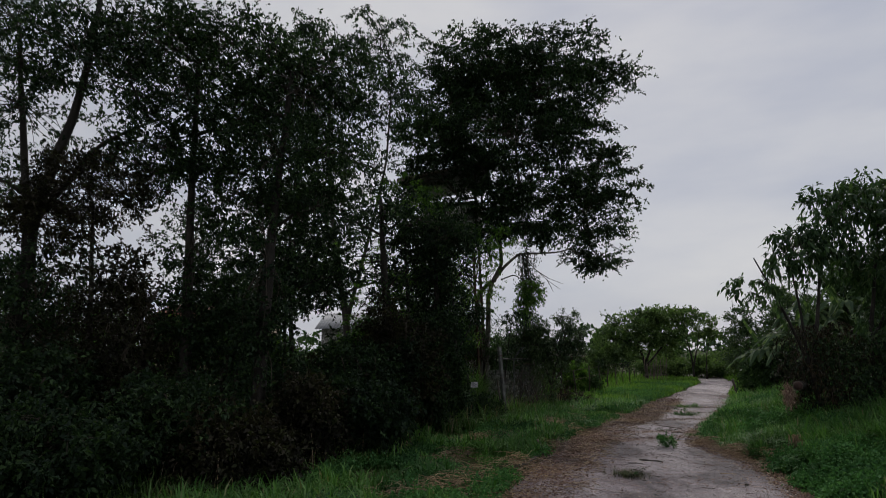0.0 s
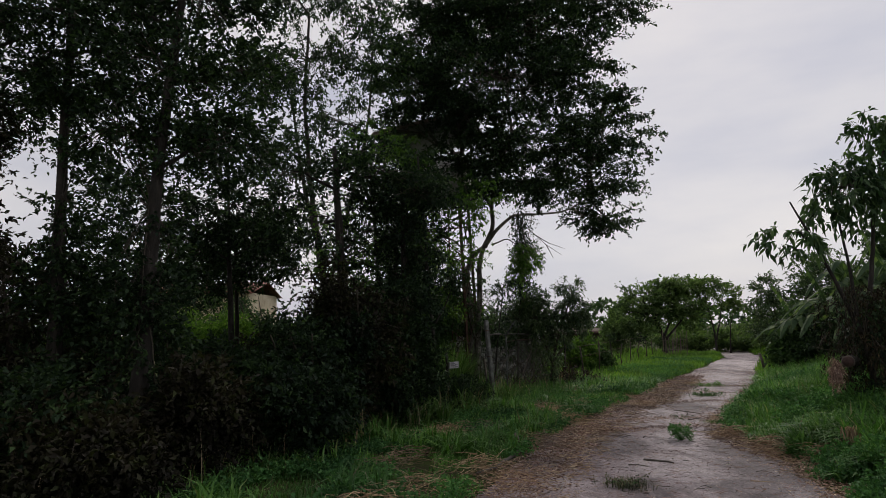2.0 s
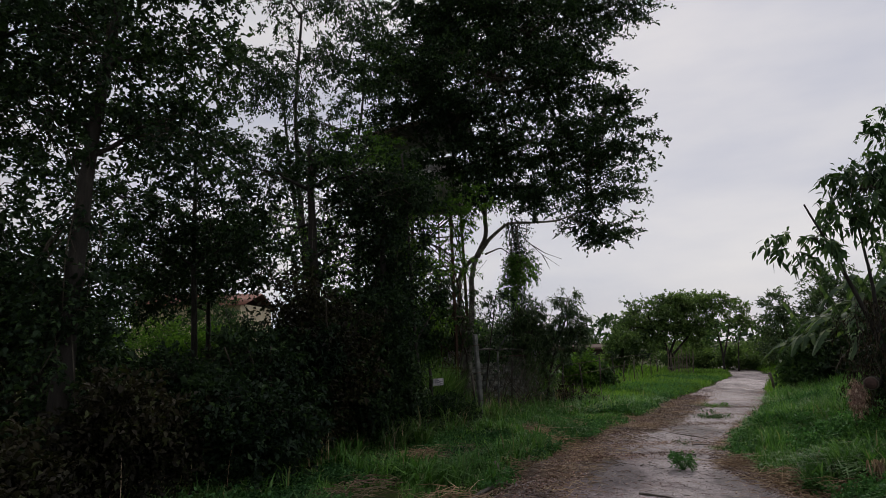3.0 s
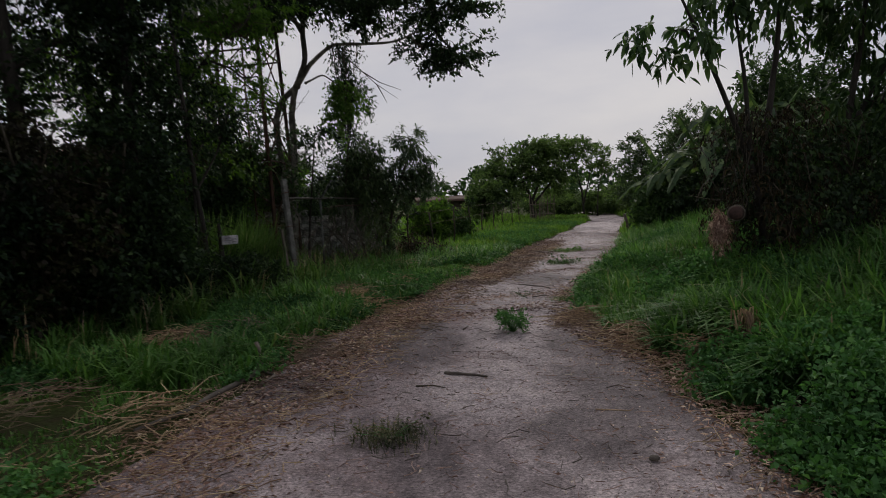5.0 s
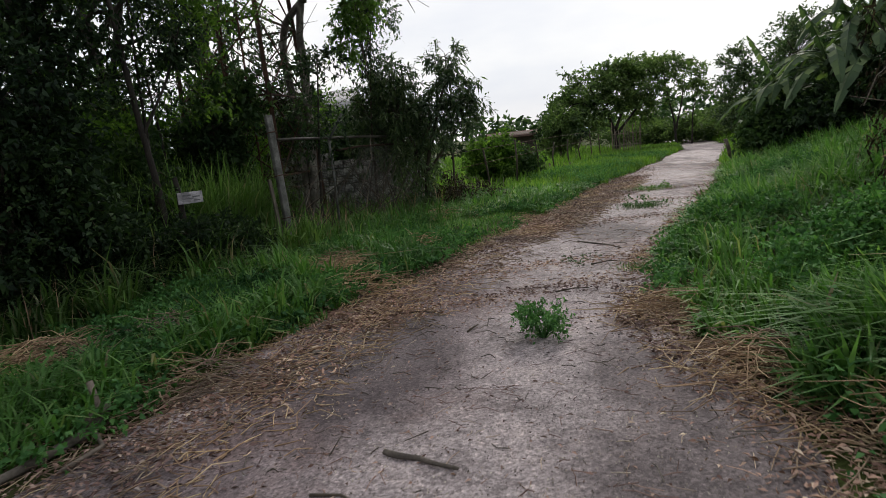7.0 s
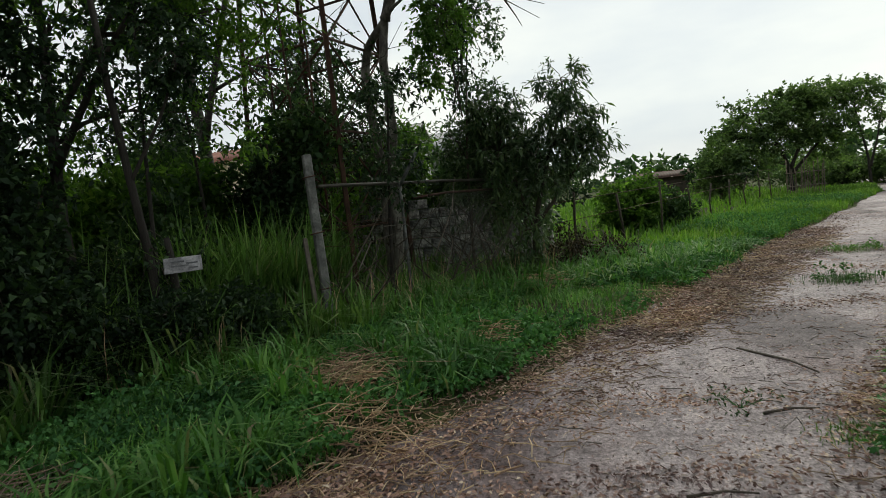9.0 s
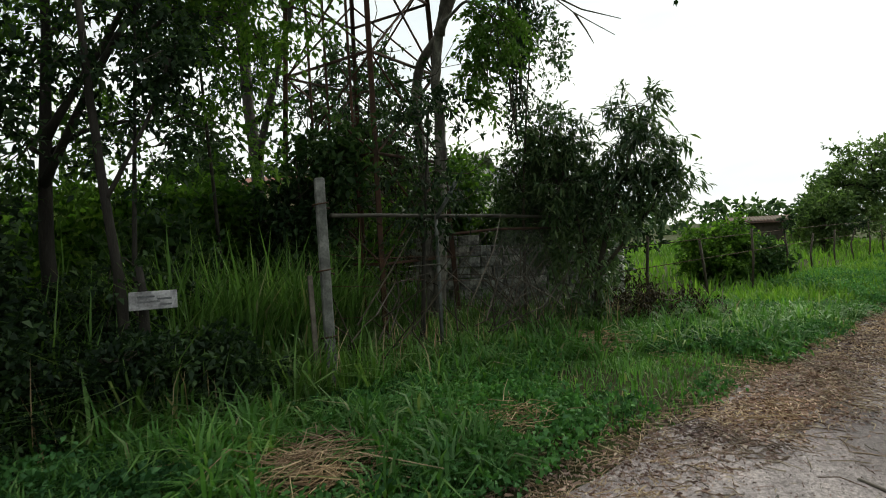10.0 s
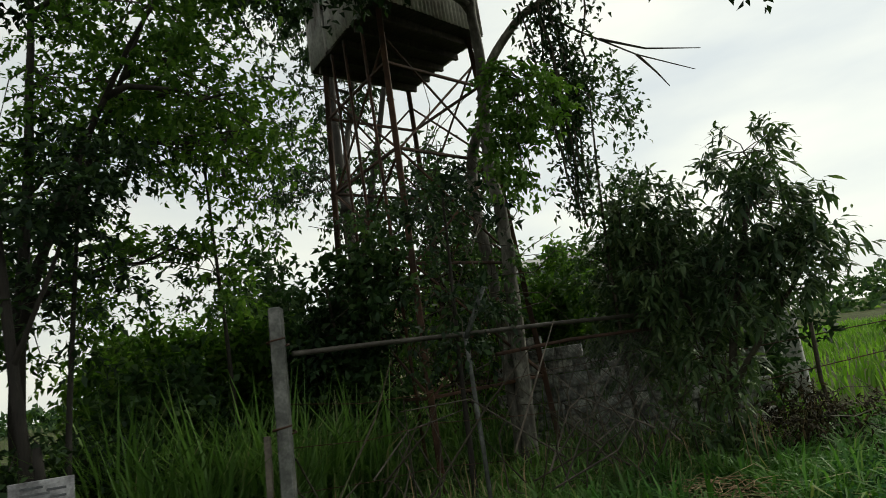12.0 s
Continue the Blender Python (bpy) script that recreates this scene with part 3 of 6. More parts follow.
# the big feathery tree over the fence, two pale stems
tree("feathery_tree", "tall broad tree with two pale stems and layered dark foliage",
     [([at(1.5, 24.6, -0.1), (1.63, 24.6, 1.3), (1.68, 24.6, 2.2), (1.72, 24.55, 2.9), (1.7, 24.45, 3.4), (1.84, 24.3, 4.05), (2.2, 23.85, 4.7), (2.13, 23.9, 5.5), (2.5, 23.7, 6.8), (2.9, 23.6, 7.8), (2.75, 23.5, 8.9), (3.0, 23.6, 12.0)], 0.115, 0.04),
      ([at(1.38, 24.65, -0.1), (1.4, 24.6, 0.35), (1.43, 24.6, 1.4), (1.38, 24.6, 2.1), (1.3, 24.6, 2.9), (1.3, 24.6, 3.35), (1.45, 24.5, 3.8), (1.84, 24.3, 4.08)], 0.095, 0.075),
      ([(1.9, 24.2, 4.1), (2.28, 23.9, 4.6), (2.85, 24.0, 5.1), (3.65, 24.2, 5.15), (4.5, 24.3, 5.2), (5.6, 24.3, 5.7)], 0.075, 0.02),
      ([(2.15, 23.9, 5.4), (1.6, 23.9, 6.3), (1.0, 24.1, 8.0), (0.6, 24.3, 10.5)], 0.06, 0.025)],
     [((1.6, 24.2, 12.6), (2.2, 2.2, 1.5)), ((4.4, 24.2, 12.9), (2.0, 2.0, 1.3)), ((6.5, 24.3, 12.3), (1.3, 1.1, 0.5)), ((3.4, 23.8, 11.2), (3.3, 2.6, 1.4)),
      ((0.3, 24.2, 11.0), (1.6, 1.8, 1.6)), ((2.2, 22.9, 9.4), (2.9, 2.0, 1.3)), ((4.9, 24.2, 9.8), (1.5, 1.5, 0.8)), ((6.1, 24.4, 8.6), (1.2, 1.2, 0.7)),
      ((5.4, 24.0, 7.4), (2.4, 1.8, 0.65)), ((3.3, 23.2, 7.5), (1.9, 1.6, 1.0)), ((1.4, 22.0, 7.7), (1.1, 0.8, 0.7)), ((5.4, 24.3, 6.1), (1.6, 1.4, 0.6)), ((6.1, 24.4, 4.85), (0.75, 0.7, 0.3)), ((5.2, 24.2, 5.0), (0.8, 0.8, 0.3)), 
      ((-0.3, 22.4, 9.0), (1.4, 1.2, 1.2)), ((3.7, 23.6, 6.0), (1.1, 1.0, 0.5)), ((1.9, 22.6, 6.2), (0.8, 0.7, 0.6)), ((-0.9, 23.0, 7.6), (0.9, 0.8, 0.8)), ((1.75, 22.2, 5.75), (0.75, 0.5, 0.35)), ((2.2, 22.3, 6.7), (1.0, 0.7, 0.5)), ((2.9, 22.6, 5.9), (0.8, 0.6, 0.35)), ((0.1, 22.0, 6.3), (0.7, 0.5, 0.45))],
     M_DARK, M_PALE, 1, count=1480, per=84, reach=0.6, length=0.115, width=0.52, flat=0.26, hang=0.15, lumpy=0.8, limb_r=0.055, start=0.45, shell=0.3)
tree("leafy_sapling", "thin sapling with sparse leaves beside the pale stems",
     [([at(2.9, 24.9), (2.95, 24.8, 1.2), (3.1, 24.6, 2.6), (3.3, 24.4, 4.0)], 0.03, 0.01)],
     [((3.3, 24.3, 3.8), (0.5, 0.5, 0.5)), ((3.3, 24.7, 2.6), (0.55, 0.5, 0.5)), ((2.7, 25.1, 1.9), (0.6, 0.5, 0.5))], M_MID, M_TWIG, 15, count=110, per=30, reach=0.28, length=0.09, width=0.45, flat=0.7, hang=0.3, limb_r=0.014, lumpy=0.8)
tree("hanging_spray", "yellow-green leafy branch hanging before the pale stems",
     [([(2.15, 23.72, 4.1), (2.6, 23.4, 4.25), (3.1, 23.0, 3.8)], 0.03, 0.012)],
     [((3.15, 22.9, 3.6), (0.42, 0.35, 0.35)), ((2.85, 23.0, 3.1), (0.28, 0.25, 0.35))], M_LAWN, M_PALE, 13, count=60, per=40, reach=0.24, length=0.085, width=0.5, flat=0.8, hang=0.5, limb_r=0.015, category="branch")

dead = thing("dead_branch", (2.9, 23.6, 5.2), "bare dead branch sticking out below the crown", "branch")
for pts in ([(2.9, 24.0, 5.1), (3.4, 24.2, 4.62), (3.95, 24.4, 4.15), (4.5, 24.6, 3.8)], [(3.6, 24.25, 4.45), (4.05, 24.45, 4.2), (4.6, 24.6, 4.02)], [(3.95, 24.4, 4.15), (4.1, 24.5, 3.9), (4.2, 24.55, 3.7)]):
    piece("bare_twig", tube(np.array(pts), np.linspace(0.018, 0.005, len(pts)), 5), M_TWIG, dead)

# vine hanging from the limb
def hanging_vine(x, y, z0, z1, seed, spread=0.18, leafm=None):
    rng = np.random.default_rng(seed)
    t = thing("hanging_vine", (x, y, z0), "leafy vine hanging from a tree limb", "vine", "hanging vines")
    for k in range(3):
        P = bend((x + rng.normal() * spread, y + rng.normal() * spread, z1), (x + rng.normal() * spread, y + rng.normal() * spread, z0 + rng.uniform(0, 0.6)), rng, 0, 9, 0.012)
        piece("stem", tube(P, 0.012, 4), M_TWIG, t)
        n = 200
        i = rng.uniform(0, 8, n)
        Q = np.stack([np.interp(i, np.arange(9), P[:, q]) for q in range(3)], 1) + rng.normal(size=(n, 3)) * 0.12
        piece("foliage", leaf_quads(Q, rng.normal(size=(n, 3)) - np.array([0, 0, 0.8]), rng.uniform(0.07, 0.13, n), 0.042, rng), leafm or M_DARK, t)


for k, (x, y, a, b) in enumerate([(3.15, 24.1, 2.2, 5.15), (2.95, 24.0, 1.9, 5.1), (3.35, 24.2, 3.3, 5.15)]):
    hanging_vine(x, y, a, b, 60 + k)

tree("leaning_tree", "slender grey tree with an open crown behind the tower",
     [([at(-4.0, 27.6), (-4.1, 27.8, 2.5), (-4.6, 28.2, 5.0), (-5.0, 28.6, 7.5), (-5.4, 29.2, 11.0), (-5.3, 29.5, 15.0)], 0.2, 0.05),
      ([(-4.5, 28.1, 4.8), (-5.4, 29.4, 7.2), (-6.1, 30.8, 9.6), (-6.6, 31.0, 13.5)], 0.12, 0.04), ([(-4.1, 27.8, 3.0), (-3.4, 28.2, 6.0), (-2.6, 28.8, 10.0), (-2.4, 29, 14.0)], 0.1, 0.03)],
     [((-3.0, 29, 16.0), (2.0, 2.0, 1.7)), ((-6.0, 29.5, 16.3), (2.0, 2.0, 1.5)), ((-2.4, 28.8, 13.0), (1.6, 1.6, 1.6)), ((-5.2, 29.3, 12.8), (2.2, 2.0, 1.6)), ((-7.6, 30, 13.0), (1.6, 1.6, 1.6)),
      ((-3.8, 28.6, 9.8), (2.3, 1.8, 1.1)), ((-6.5, 30, 9.2), (2.0, 1.8, 1.2)), ((-6.0, 29, 6.0), (2.0, 1.5, 1.1)), ((-1.8, 28.0, 4.4), (1.2, 1.0, 0.8))],
     M_DARK, M_BARK, 2, count=450, per=66, reach=0.62, length=0.16, width=0.44, flat=0.6, hang=0.6, lumpy=0.9, limb_r=0.06, shell=0.35)

tree("slender_tree", "slim dark tree among tall grass by the fence",
     [([at(-1.0, 19.65), (-1.05, 19.7, 1.5), (-1.1, 19.9, 3.5), (-1.3, 20.1, 6.4)], 0.1, 0.03), ([(-1.05, 19.75, 2.2), (-0.4, 20.2, 3.5), (0.1, 20.6, 5.0)], 0.05, 0.02), ([(-1.05, 19.7, 1.7), (-0.2, 19.8, 3.0), (0.7, 20.0, 4.1), (1.3, 20.1, 4.6)], 0.05, 0.015)],
     [((-0.6, 20.4, 5.6), (1.5, 1.2, 0.9)), ((-2.2, 20.6, 5.0), (1.3, 1.2, 0.9)), ((-1.2, 20.2, 3.5), (1.1, 1.0, 0.7)), ((-2.6, 20.9, 3.2), (1.2, 1.0, 0.8)), ((0.1, 21.2, 4.6), (0.9, 0.8, 0.7)), ((0.0, 20.8, 2.4), (0.8, 0.7, 0.7)), ((-1.9, 20.2, 2.2), (0.9, 0.8, 0.6)), ((-1.2, 20.2, 6.3), (1.2, 1.1, 0.6)), ((1.0, 20.0, 4.5), (0.9, 0.8, 0.55)), ((0.4, 19.9, 3.9), (0.7, 0.7, 0.5)), ((1.5, 20.4, 5.0), (0.7, 0.6, 0.4)), ((1.3, 20.6, 3.6), (0.55, 0.5, 0.4)), ((0.4, 21.3, 3.6), (0.7, 0.6, 0.9)), ((-0.6, 21.4, 4.4), (0.8, 0.7, 0.7))],
     M_FRESH, M_BARK, 3, count=290, per=72, reach=0.46, length=0.095, width=0.46, flat=0.4, hang=0.3, lumpy=1.0, limb_r=0.035, shell=0.3)

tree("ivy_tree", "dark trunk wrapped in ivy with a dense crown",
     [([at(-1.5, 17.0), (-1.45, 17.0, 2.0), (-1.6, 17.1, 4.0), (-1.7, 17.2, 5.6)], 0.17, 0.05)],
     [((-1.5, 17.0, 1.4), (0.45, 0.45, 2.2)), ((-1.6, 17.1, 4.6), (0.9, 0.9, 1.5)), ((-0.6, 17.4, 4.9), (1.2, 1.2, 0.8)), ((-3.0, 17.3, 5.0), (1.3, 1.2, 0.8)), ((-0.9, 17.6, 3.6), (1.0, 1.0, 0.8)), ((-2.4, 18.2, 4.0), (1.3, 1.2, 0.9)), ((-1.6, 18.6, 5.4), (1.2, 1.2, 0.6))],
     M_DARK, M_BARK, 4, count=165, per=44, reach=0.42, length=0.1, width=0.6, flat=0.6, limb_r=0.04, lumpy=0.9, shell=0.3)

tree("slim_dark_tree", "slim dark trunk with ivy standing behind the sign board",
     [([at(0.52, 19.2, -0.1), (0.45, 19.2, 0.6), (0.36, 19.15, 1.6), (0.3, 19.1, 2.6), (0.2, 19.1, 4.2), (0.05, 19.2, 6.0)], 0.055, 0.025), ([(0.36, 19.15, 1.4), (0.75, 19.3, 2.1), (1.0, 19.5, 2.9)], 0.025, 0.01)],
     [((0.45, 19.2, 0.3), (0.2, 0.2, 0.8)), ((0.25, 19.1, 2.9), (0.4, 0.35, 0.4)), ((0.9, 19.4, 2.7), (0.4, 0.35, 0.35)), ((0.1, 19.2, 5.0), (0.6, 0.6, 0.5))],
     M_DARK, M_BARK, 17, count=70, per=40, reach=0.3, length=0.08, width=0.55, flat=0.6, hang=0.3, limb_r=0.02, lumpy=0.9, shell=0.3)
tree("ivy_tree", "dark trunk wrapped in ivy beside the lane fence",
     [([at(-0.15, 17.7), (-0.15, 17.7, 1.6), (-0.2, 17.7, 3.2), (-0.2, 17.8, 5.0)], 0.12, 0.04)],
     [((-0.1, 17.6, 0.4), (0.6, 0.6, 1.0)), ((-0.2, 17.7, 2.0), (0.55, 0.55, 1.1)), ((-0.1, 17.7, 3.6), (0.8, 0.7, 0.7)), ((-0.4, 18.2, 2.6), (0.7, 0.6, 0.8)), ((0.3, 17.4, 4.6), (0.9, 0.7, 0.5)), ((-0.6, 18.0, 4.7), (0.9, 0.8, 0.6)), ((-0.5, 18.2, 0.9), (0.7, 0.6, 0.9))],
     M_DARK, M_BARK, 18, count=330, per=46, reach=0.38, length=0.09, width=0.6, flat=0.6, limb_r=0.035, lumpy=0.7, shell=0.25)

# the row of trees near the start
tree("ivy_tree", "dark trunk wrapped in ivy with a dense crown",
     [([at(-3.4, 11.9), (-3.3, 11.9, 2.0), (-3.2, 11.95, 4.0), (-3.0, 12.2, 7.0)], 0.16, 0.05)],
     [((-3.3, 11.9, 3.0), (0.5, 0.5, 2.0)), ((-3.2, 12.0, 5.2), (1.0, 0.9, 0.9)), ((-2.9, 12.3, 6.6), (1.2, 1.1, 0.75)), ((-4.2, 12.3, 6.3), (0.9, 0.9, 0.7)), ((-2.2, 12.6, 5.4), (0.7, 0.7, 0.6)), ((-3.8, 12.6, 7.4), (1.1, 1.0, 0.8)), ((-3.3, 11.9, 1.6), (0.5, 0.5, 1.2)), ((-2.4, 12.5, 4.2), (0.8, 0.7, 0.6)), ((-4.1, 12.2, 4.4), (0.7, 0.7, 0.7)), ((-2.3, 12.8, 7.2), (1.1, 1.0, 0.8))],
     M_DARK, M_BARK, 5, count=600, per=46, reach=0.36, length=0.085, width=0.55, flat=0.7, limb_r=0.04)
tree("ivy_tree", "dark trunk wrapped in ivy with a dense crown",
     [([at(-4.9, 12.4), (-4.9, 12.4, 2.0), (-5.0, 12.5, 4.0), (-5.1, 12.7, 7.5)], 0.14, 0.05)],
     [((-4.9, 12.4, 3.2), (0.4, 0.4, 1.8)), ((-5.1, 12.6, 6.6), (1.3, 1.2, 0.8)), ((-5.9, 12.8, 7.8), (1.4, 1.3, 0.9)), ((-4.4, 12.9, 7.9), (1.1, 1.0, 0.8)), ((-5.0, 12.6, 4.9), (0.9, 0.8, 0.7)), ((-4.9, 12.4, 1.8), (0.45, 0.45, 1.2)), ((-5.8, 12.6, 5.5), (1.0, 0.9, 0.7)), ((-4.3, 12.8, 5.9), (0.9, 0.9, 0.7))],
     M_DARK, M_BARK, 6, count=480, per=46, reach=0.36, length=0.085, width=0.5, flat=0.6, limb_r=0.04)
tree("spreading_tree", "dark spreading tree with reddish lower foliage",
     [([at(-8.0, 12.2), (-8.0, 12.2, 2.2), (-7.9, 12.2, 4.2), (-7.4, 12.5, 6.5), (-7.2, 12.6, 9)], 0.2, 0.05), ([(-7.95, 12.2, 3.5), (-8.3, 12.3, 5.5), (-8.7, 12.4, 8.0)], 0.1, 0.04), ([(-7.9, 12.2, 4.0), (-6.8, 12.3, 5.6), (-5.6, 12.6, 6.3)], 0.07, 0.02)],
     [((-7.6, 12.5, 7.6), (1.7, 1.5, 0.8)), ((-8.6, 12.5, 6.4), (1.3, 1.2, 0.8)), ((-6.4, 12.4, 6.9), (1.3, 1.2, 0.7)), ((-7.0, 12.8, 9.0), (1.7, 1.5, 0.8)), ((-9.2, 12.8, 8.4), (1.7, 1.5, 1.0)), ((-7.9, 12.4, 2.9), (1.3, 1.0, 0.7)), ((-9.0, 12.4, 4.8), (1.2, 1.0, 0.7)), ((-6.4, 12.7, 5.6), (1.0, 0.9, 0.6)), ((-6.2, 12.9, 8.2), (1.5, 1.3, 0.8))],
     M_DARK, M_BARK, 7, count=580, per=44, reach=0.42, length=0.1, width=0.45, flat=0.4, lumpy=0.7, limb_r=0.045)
tree("reddish_tree", "small tree with dull reddish brown foliage",
     [([at(-6.8, 12.6), (-6.8, 12.5, 2.0), (-6.9, 12.4, 4.4)], 0.08, 0.03)],
     [((-6.9, 12.2, 4.7), (1.2, 1.0, 0.75)), ((-7.6, 12.3, 4.1), (0.9, 0.8, 0.5))],
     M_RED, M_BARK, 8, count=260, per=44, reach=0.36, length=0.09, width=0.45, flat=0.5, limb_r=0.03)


def bush(x, y, h, w, seed, leafm, label="dense dark green bush", count=180, per=44, length=0.1, reach=0.4, name="bush", group="", width=0.5, long=False, hang=0.15, stems=3, depth=None, low=0.15, shell=0.45):
    rng = np.random.default_rng(seed)
    z = g0(x, y)
    d = depth or w
    st = [([(x, y, z), (x + rng.normal() * 0.15 * w, y + rng.normal() * 0.15 * d, z + h * 0.45), (x + rng.normal() * 0.3 * w, y + rng.normal() * 0.3 * d, z + h * 0.85)], 0.02 + 0.015 * h, 0.012) for _ in range(stems)]
    bl = [((x, y, z + h * (low + 0.22)), (w * 0.85, d * 0.85, h * 0.3)), ((x + rng.normal() * 0.25 * w, y + rng.normal() * 0.25 * d, z + h * 0.62), (w * 0.75, d * 0.75, h * 0.26)),
          ((x + rng.normal() * 0.35 * w, y + rng.normal() * 0.3 * d, z + h * 0.84), (w * 0.5, d * 0.5, h * 0.17))]
    return tree(name, label, st, bl, leafm, M_TWIG, seed, count=count, per=per, reach=reach, length=length, width=width, flat=0.7, hang=hang, lumpy=0.6, group=group, limb_r=0.02, category="bush", long=long, shell=shell)


# undergrowth under the trees
rngu = np.random.default_rng(40)
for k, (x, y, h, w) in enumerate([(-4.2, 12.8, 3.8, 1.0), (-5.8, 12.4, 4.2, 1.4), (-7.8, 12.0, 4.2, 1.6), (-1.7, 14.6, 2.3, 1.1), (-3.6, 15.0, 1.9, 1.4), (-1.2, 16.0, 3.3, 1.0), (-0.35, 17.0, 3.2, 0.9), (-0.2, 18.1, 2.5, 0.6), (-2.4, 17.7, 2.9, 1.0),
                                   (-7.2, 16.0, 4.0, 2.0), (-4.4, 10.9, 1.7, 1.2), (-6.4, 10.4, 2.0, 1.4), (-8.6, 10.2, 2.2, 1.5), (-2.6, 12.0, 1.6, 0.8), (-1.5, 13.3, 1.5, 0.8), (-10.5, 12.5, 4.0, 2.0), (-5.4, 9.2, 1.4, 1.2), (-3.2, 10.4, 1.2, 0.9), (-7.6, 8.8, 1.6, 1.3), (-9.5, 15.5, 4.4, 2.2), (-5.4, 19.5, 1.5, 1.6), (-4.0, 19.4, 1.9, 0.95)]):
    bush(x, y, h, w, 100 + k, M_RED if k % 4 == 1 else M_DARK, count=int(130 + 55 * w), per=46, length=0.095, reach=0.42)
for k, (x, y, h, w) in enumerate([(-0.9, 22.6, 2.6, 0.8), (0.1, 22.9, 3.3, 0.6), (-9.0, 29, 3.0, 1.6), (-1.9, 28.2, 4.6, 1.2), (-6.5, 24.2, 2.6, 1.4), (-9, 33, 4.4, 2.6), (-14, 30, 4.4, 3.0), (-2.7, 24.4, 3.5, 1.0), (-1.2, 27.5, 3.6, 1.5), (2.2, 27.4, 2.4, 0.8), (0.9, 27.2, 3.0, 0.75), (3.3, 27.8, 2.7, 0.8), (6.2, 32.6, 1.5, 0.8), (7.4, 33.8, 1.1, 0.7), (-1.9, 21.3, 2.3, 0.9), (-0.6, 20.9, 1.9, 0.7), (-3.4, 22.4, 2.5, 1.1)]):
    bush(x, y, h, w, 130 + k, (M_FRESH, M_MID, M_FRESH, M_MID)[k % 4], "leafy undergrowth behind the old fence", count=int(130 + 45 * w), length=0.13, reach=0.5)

# dark leaf colour here stands in for deep shade along the fence
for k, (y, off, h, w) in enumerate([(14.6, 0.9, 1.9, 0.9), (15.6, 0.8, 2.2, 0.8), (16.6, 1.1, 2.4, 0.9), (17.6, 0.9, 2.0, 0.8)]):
    bush(fence_x(y) - off, y, h, w, 160 + k, M_DARK, "tangled undergrowth along the old fence, shade in its leaf colour", count=int(120 + 60 * w), per=46, length=0.09, reach=0.38)

# scrub added with dark leaves to carry the canopy's shade at the fence
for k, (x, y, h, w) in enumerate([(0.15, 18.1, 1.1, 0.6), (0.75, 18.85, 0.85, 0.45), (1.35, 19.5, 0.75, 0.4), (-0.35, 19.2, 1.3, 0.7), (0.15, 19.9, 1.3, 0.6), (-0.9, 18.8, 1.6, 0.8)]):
    bush(x, y, h, w, 180 + k, M_DARK, "low scrub at the fence foot, shade in its leaf colour", count=int(60 + 110 * w), per=46, length=0.075, reach=0.3)

# thin dark saplings along the fence
rsp = np.random.default_rng(55)
for k, (x, y, h) in enumerate([(-0.6, 18.9, 5.0), (0.25, 19.5, 4.2), (-0.3, 21.6, 5.2), (2.0, 22.6, 3.4)]):
    z = g0(x, y)
    lean = rsp.normal(size=2) * 0.25
    q = [(x, y, z), (x + lean[0] * 0.3, y + lean[1] * 0.3, z + h * 0.4), (x + lean[0], y + lean[1], z + h)]
    tree("sapling", "thin dark sapling with sparse leaves by the fence", [(q, 0.04, 0.012)],
         [((q[2][0], q[2][1], z + h * 0.92), (0.5, 0.5, 0.4)), ((x + lean[0] * 0.6, y + lean[1] * 0.6, z + h * 0.62), (0.45, 0.45, 0.5))], M_DARK if k % 2 else M_MID, M_BARK, 600 + k,
         count=34, per=44, reach=0.36, length=0.1, width=0.42, flat=0.5, hang=0.35, lumpy=0.9, limb_r=0.012, group="saplings by the fence")

tree("dense_tree", "bushy dark tree deep in the thicket",
     [([at(-4.0, 17.2), (-4.0, 17.2, 1.6), (-4.1, 17.2, 3.2), (-4.2, 17.3, 5.4)], 0.09, 0.03)],
     [((-4.0, 17.0, 4.2), (1.4, 1.2, 1.2)), ((-2.8, 16.3, 3.3), (0.8, 0.7, 0.45)), ((-5.2, 17.4, 3.4), (1.2, 1.0, 0.9)), ((-4.3, 17.4, 5.9), (1.2, 1.1, 0.7)), ((-6.4, 17.6, 4.4), (1.3, 1.1, 1.0))],
     M_DARK, M_BARK, 16, count=290, per=46, reach=0.42, length=0.105, width=0.5, flat=0.5, lumpy=0.9, shell=0.3, limb_r=0.03)

tree("dense_tree", "bushy dark tree deep in the thicket",
     [([at(-4.9, 20.2), (-4.9, 20.1, 1.5), (-4.9, 20.0, 2.8), (-5.0, 20.0, 4.2)], 0.08, 0.03)],
     [((-3.7, 19.6, 3.3), (0.9, 0.8, 0.55)), ((-4.8, 20.0, 3.2), (1.0, 0.9, 0.6)), ((-5.9, 20.3, 3.3), (1.1, 1.0, 0.8)), ((-4.6, 19.9, 4.1), (1.1, 0.9, 0.4)), ((-6.9, 20.2, 2.6), (0.8, 0.8, 0.9))],
     M_DARK, M_BARK, 19, count=300, per=46, reach=0.42, length=0.105, width=0.5, flat=0.5, lumpy=0.8, shell=0.25, limb_r=0.03)

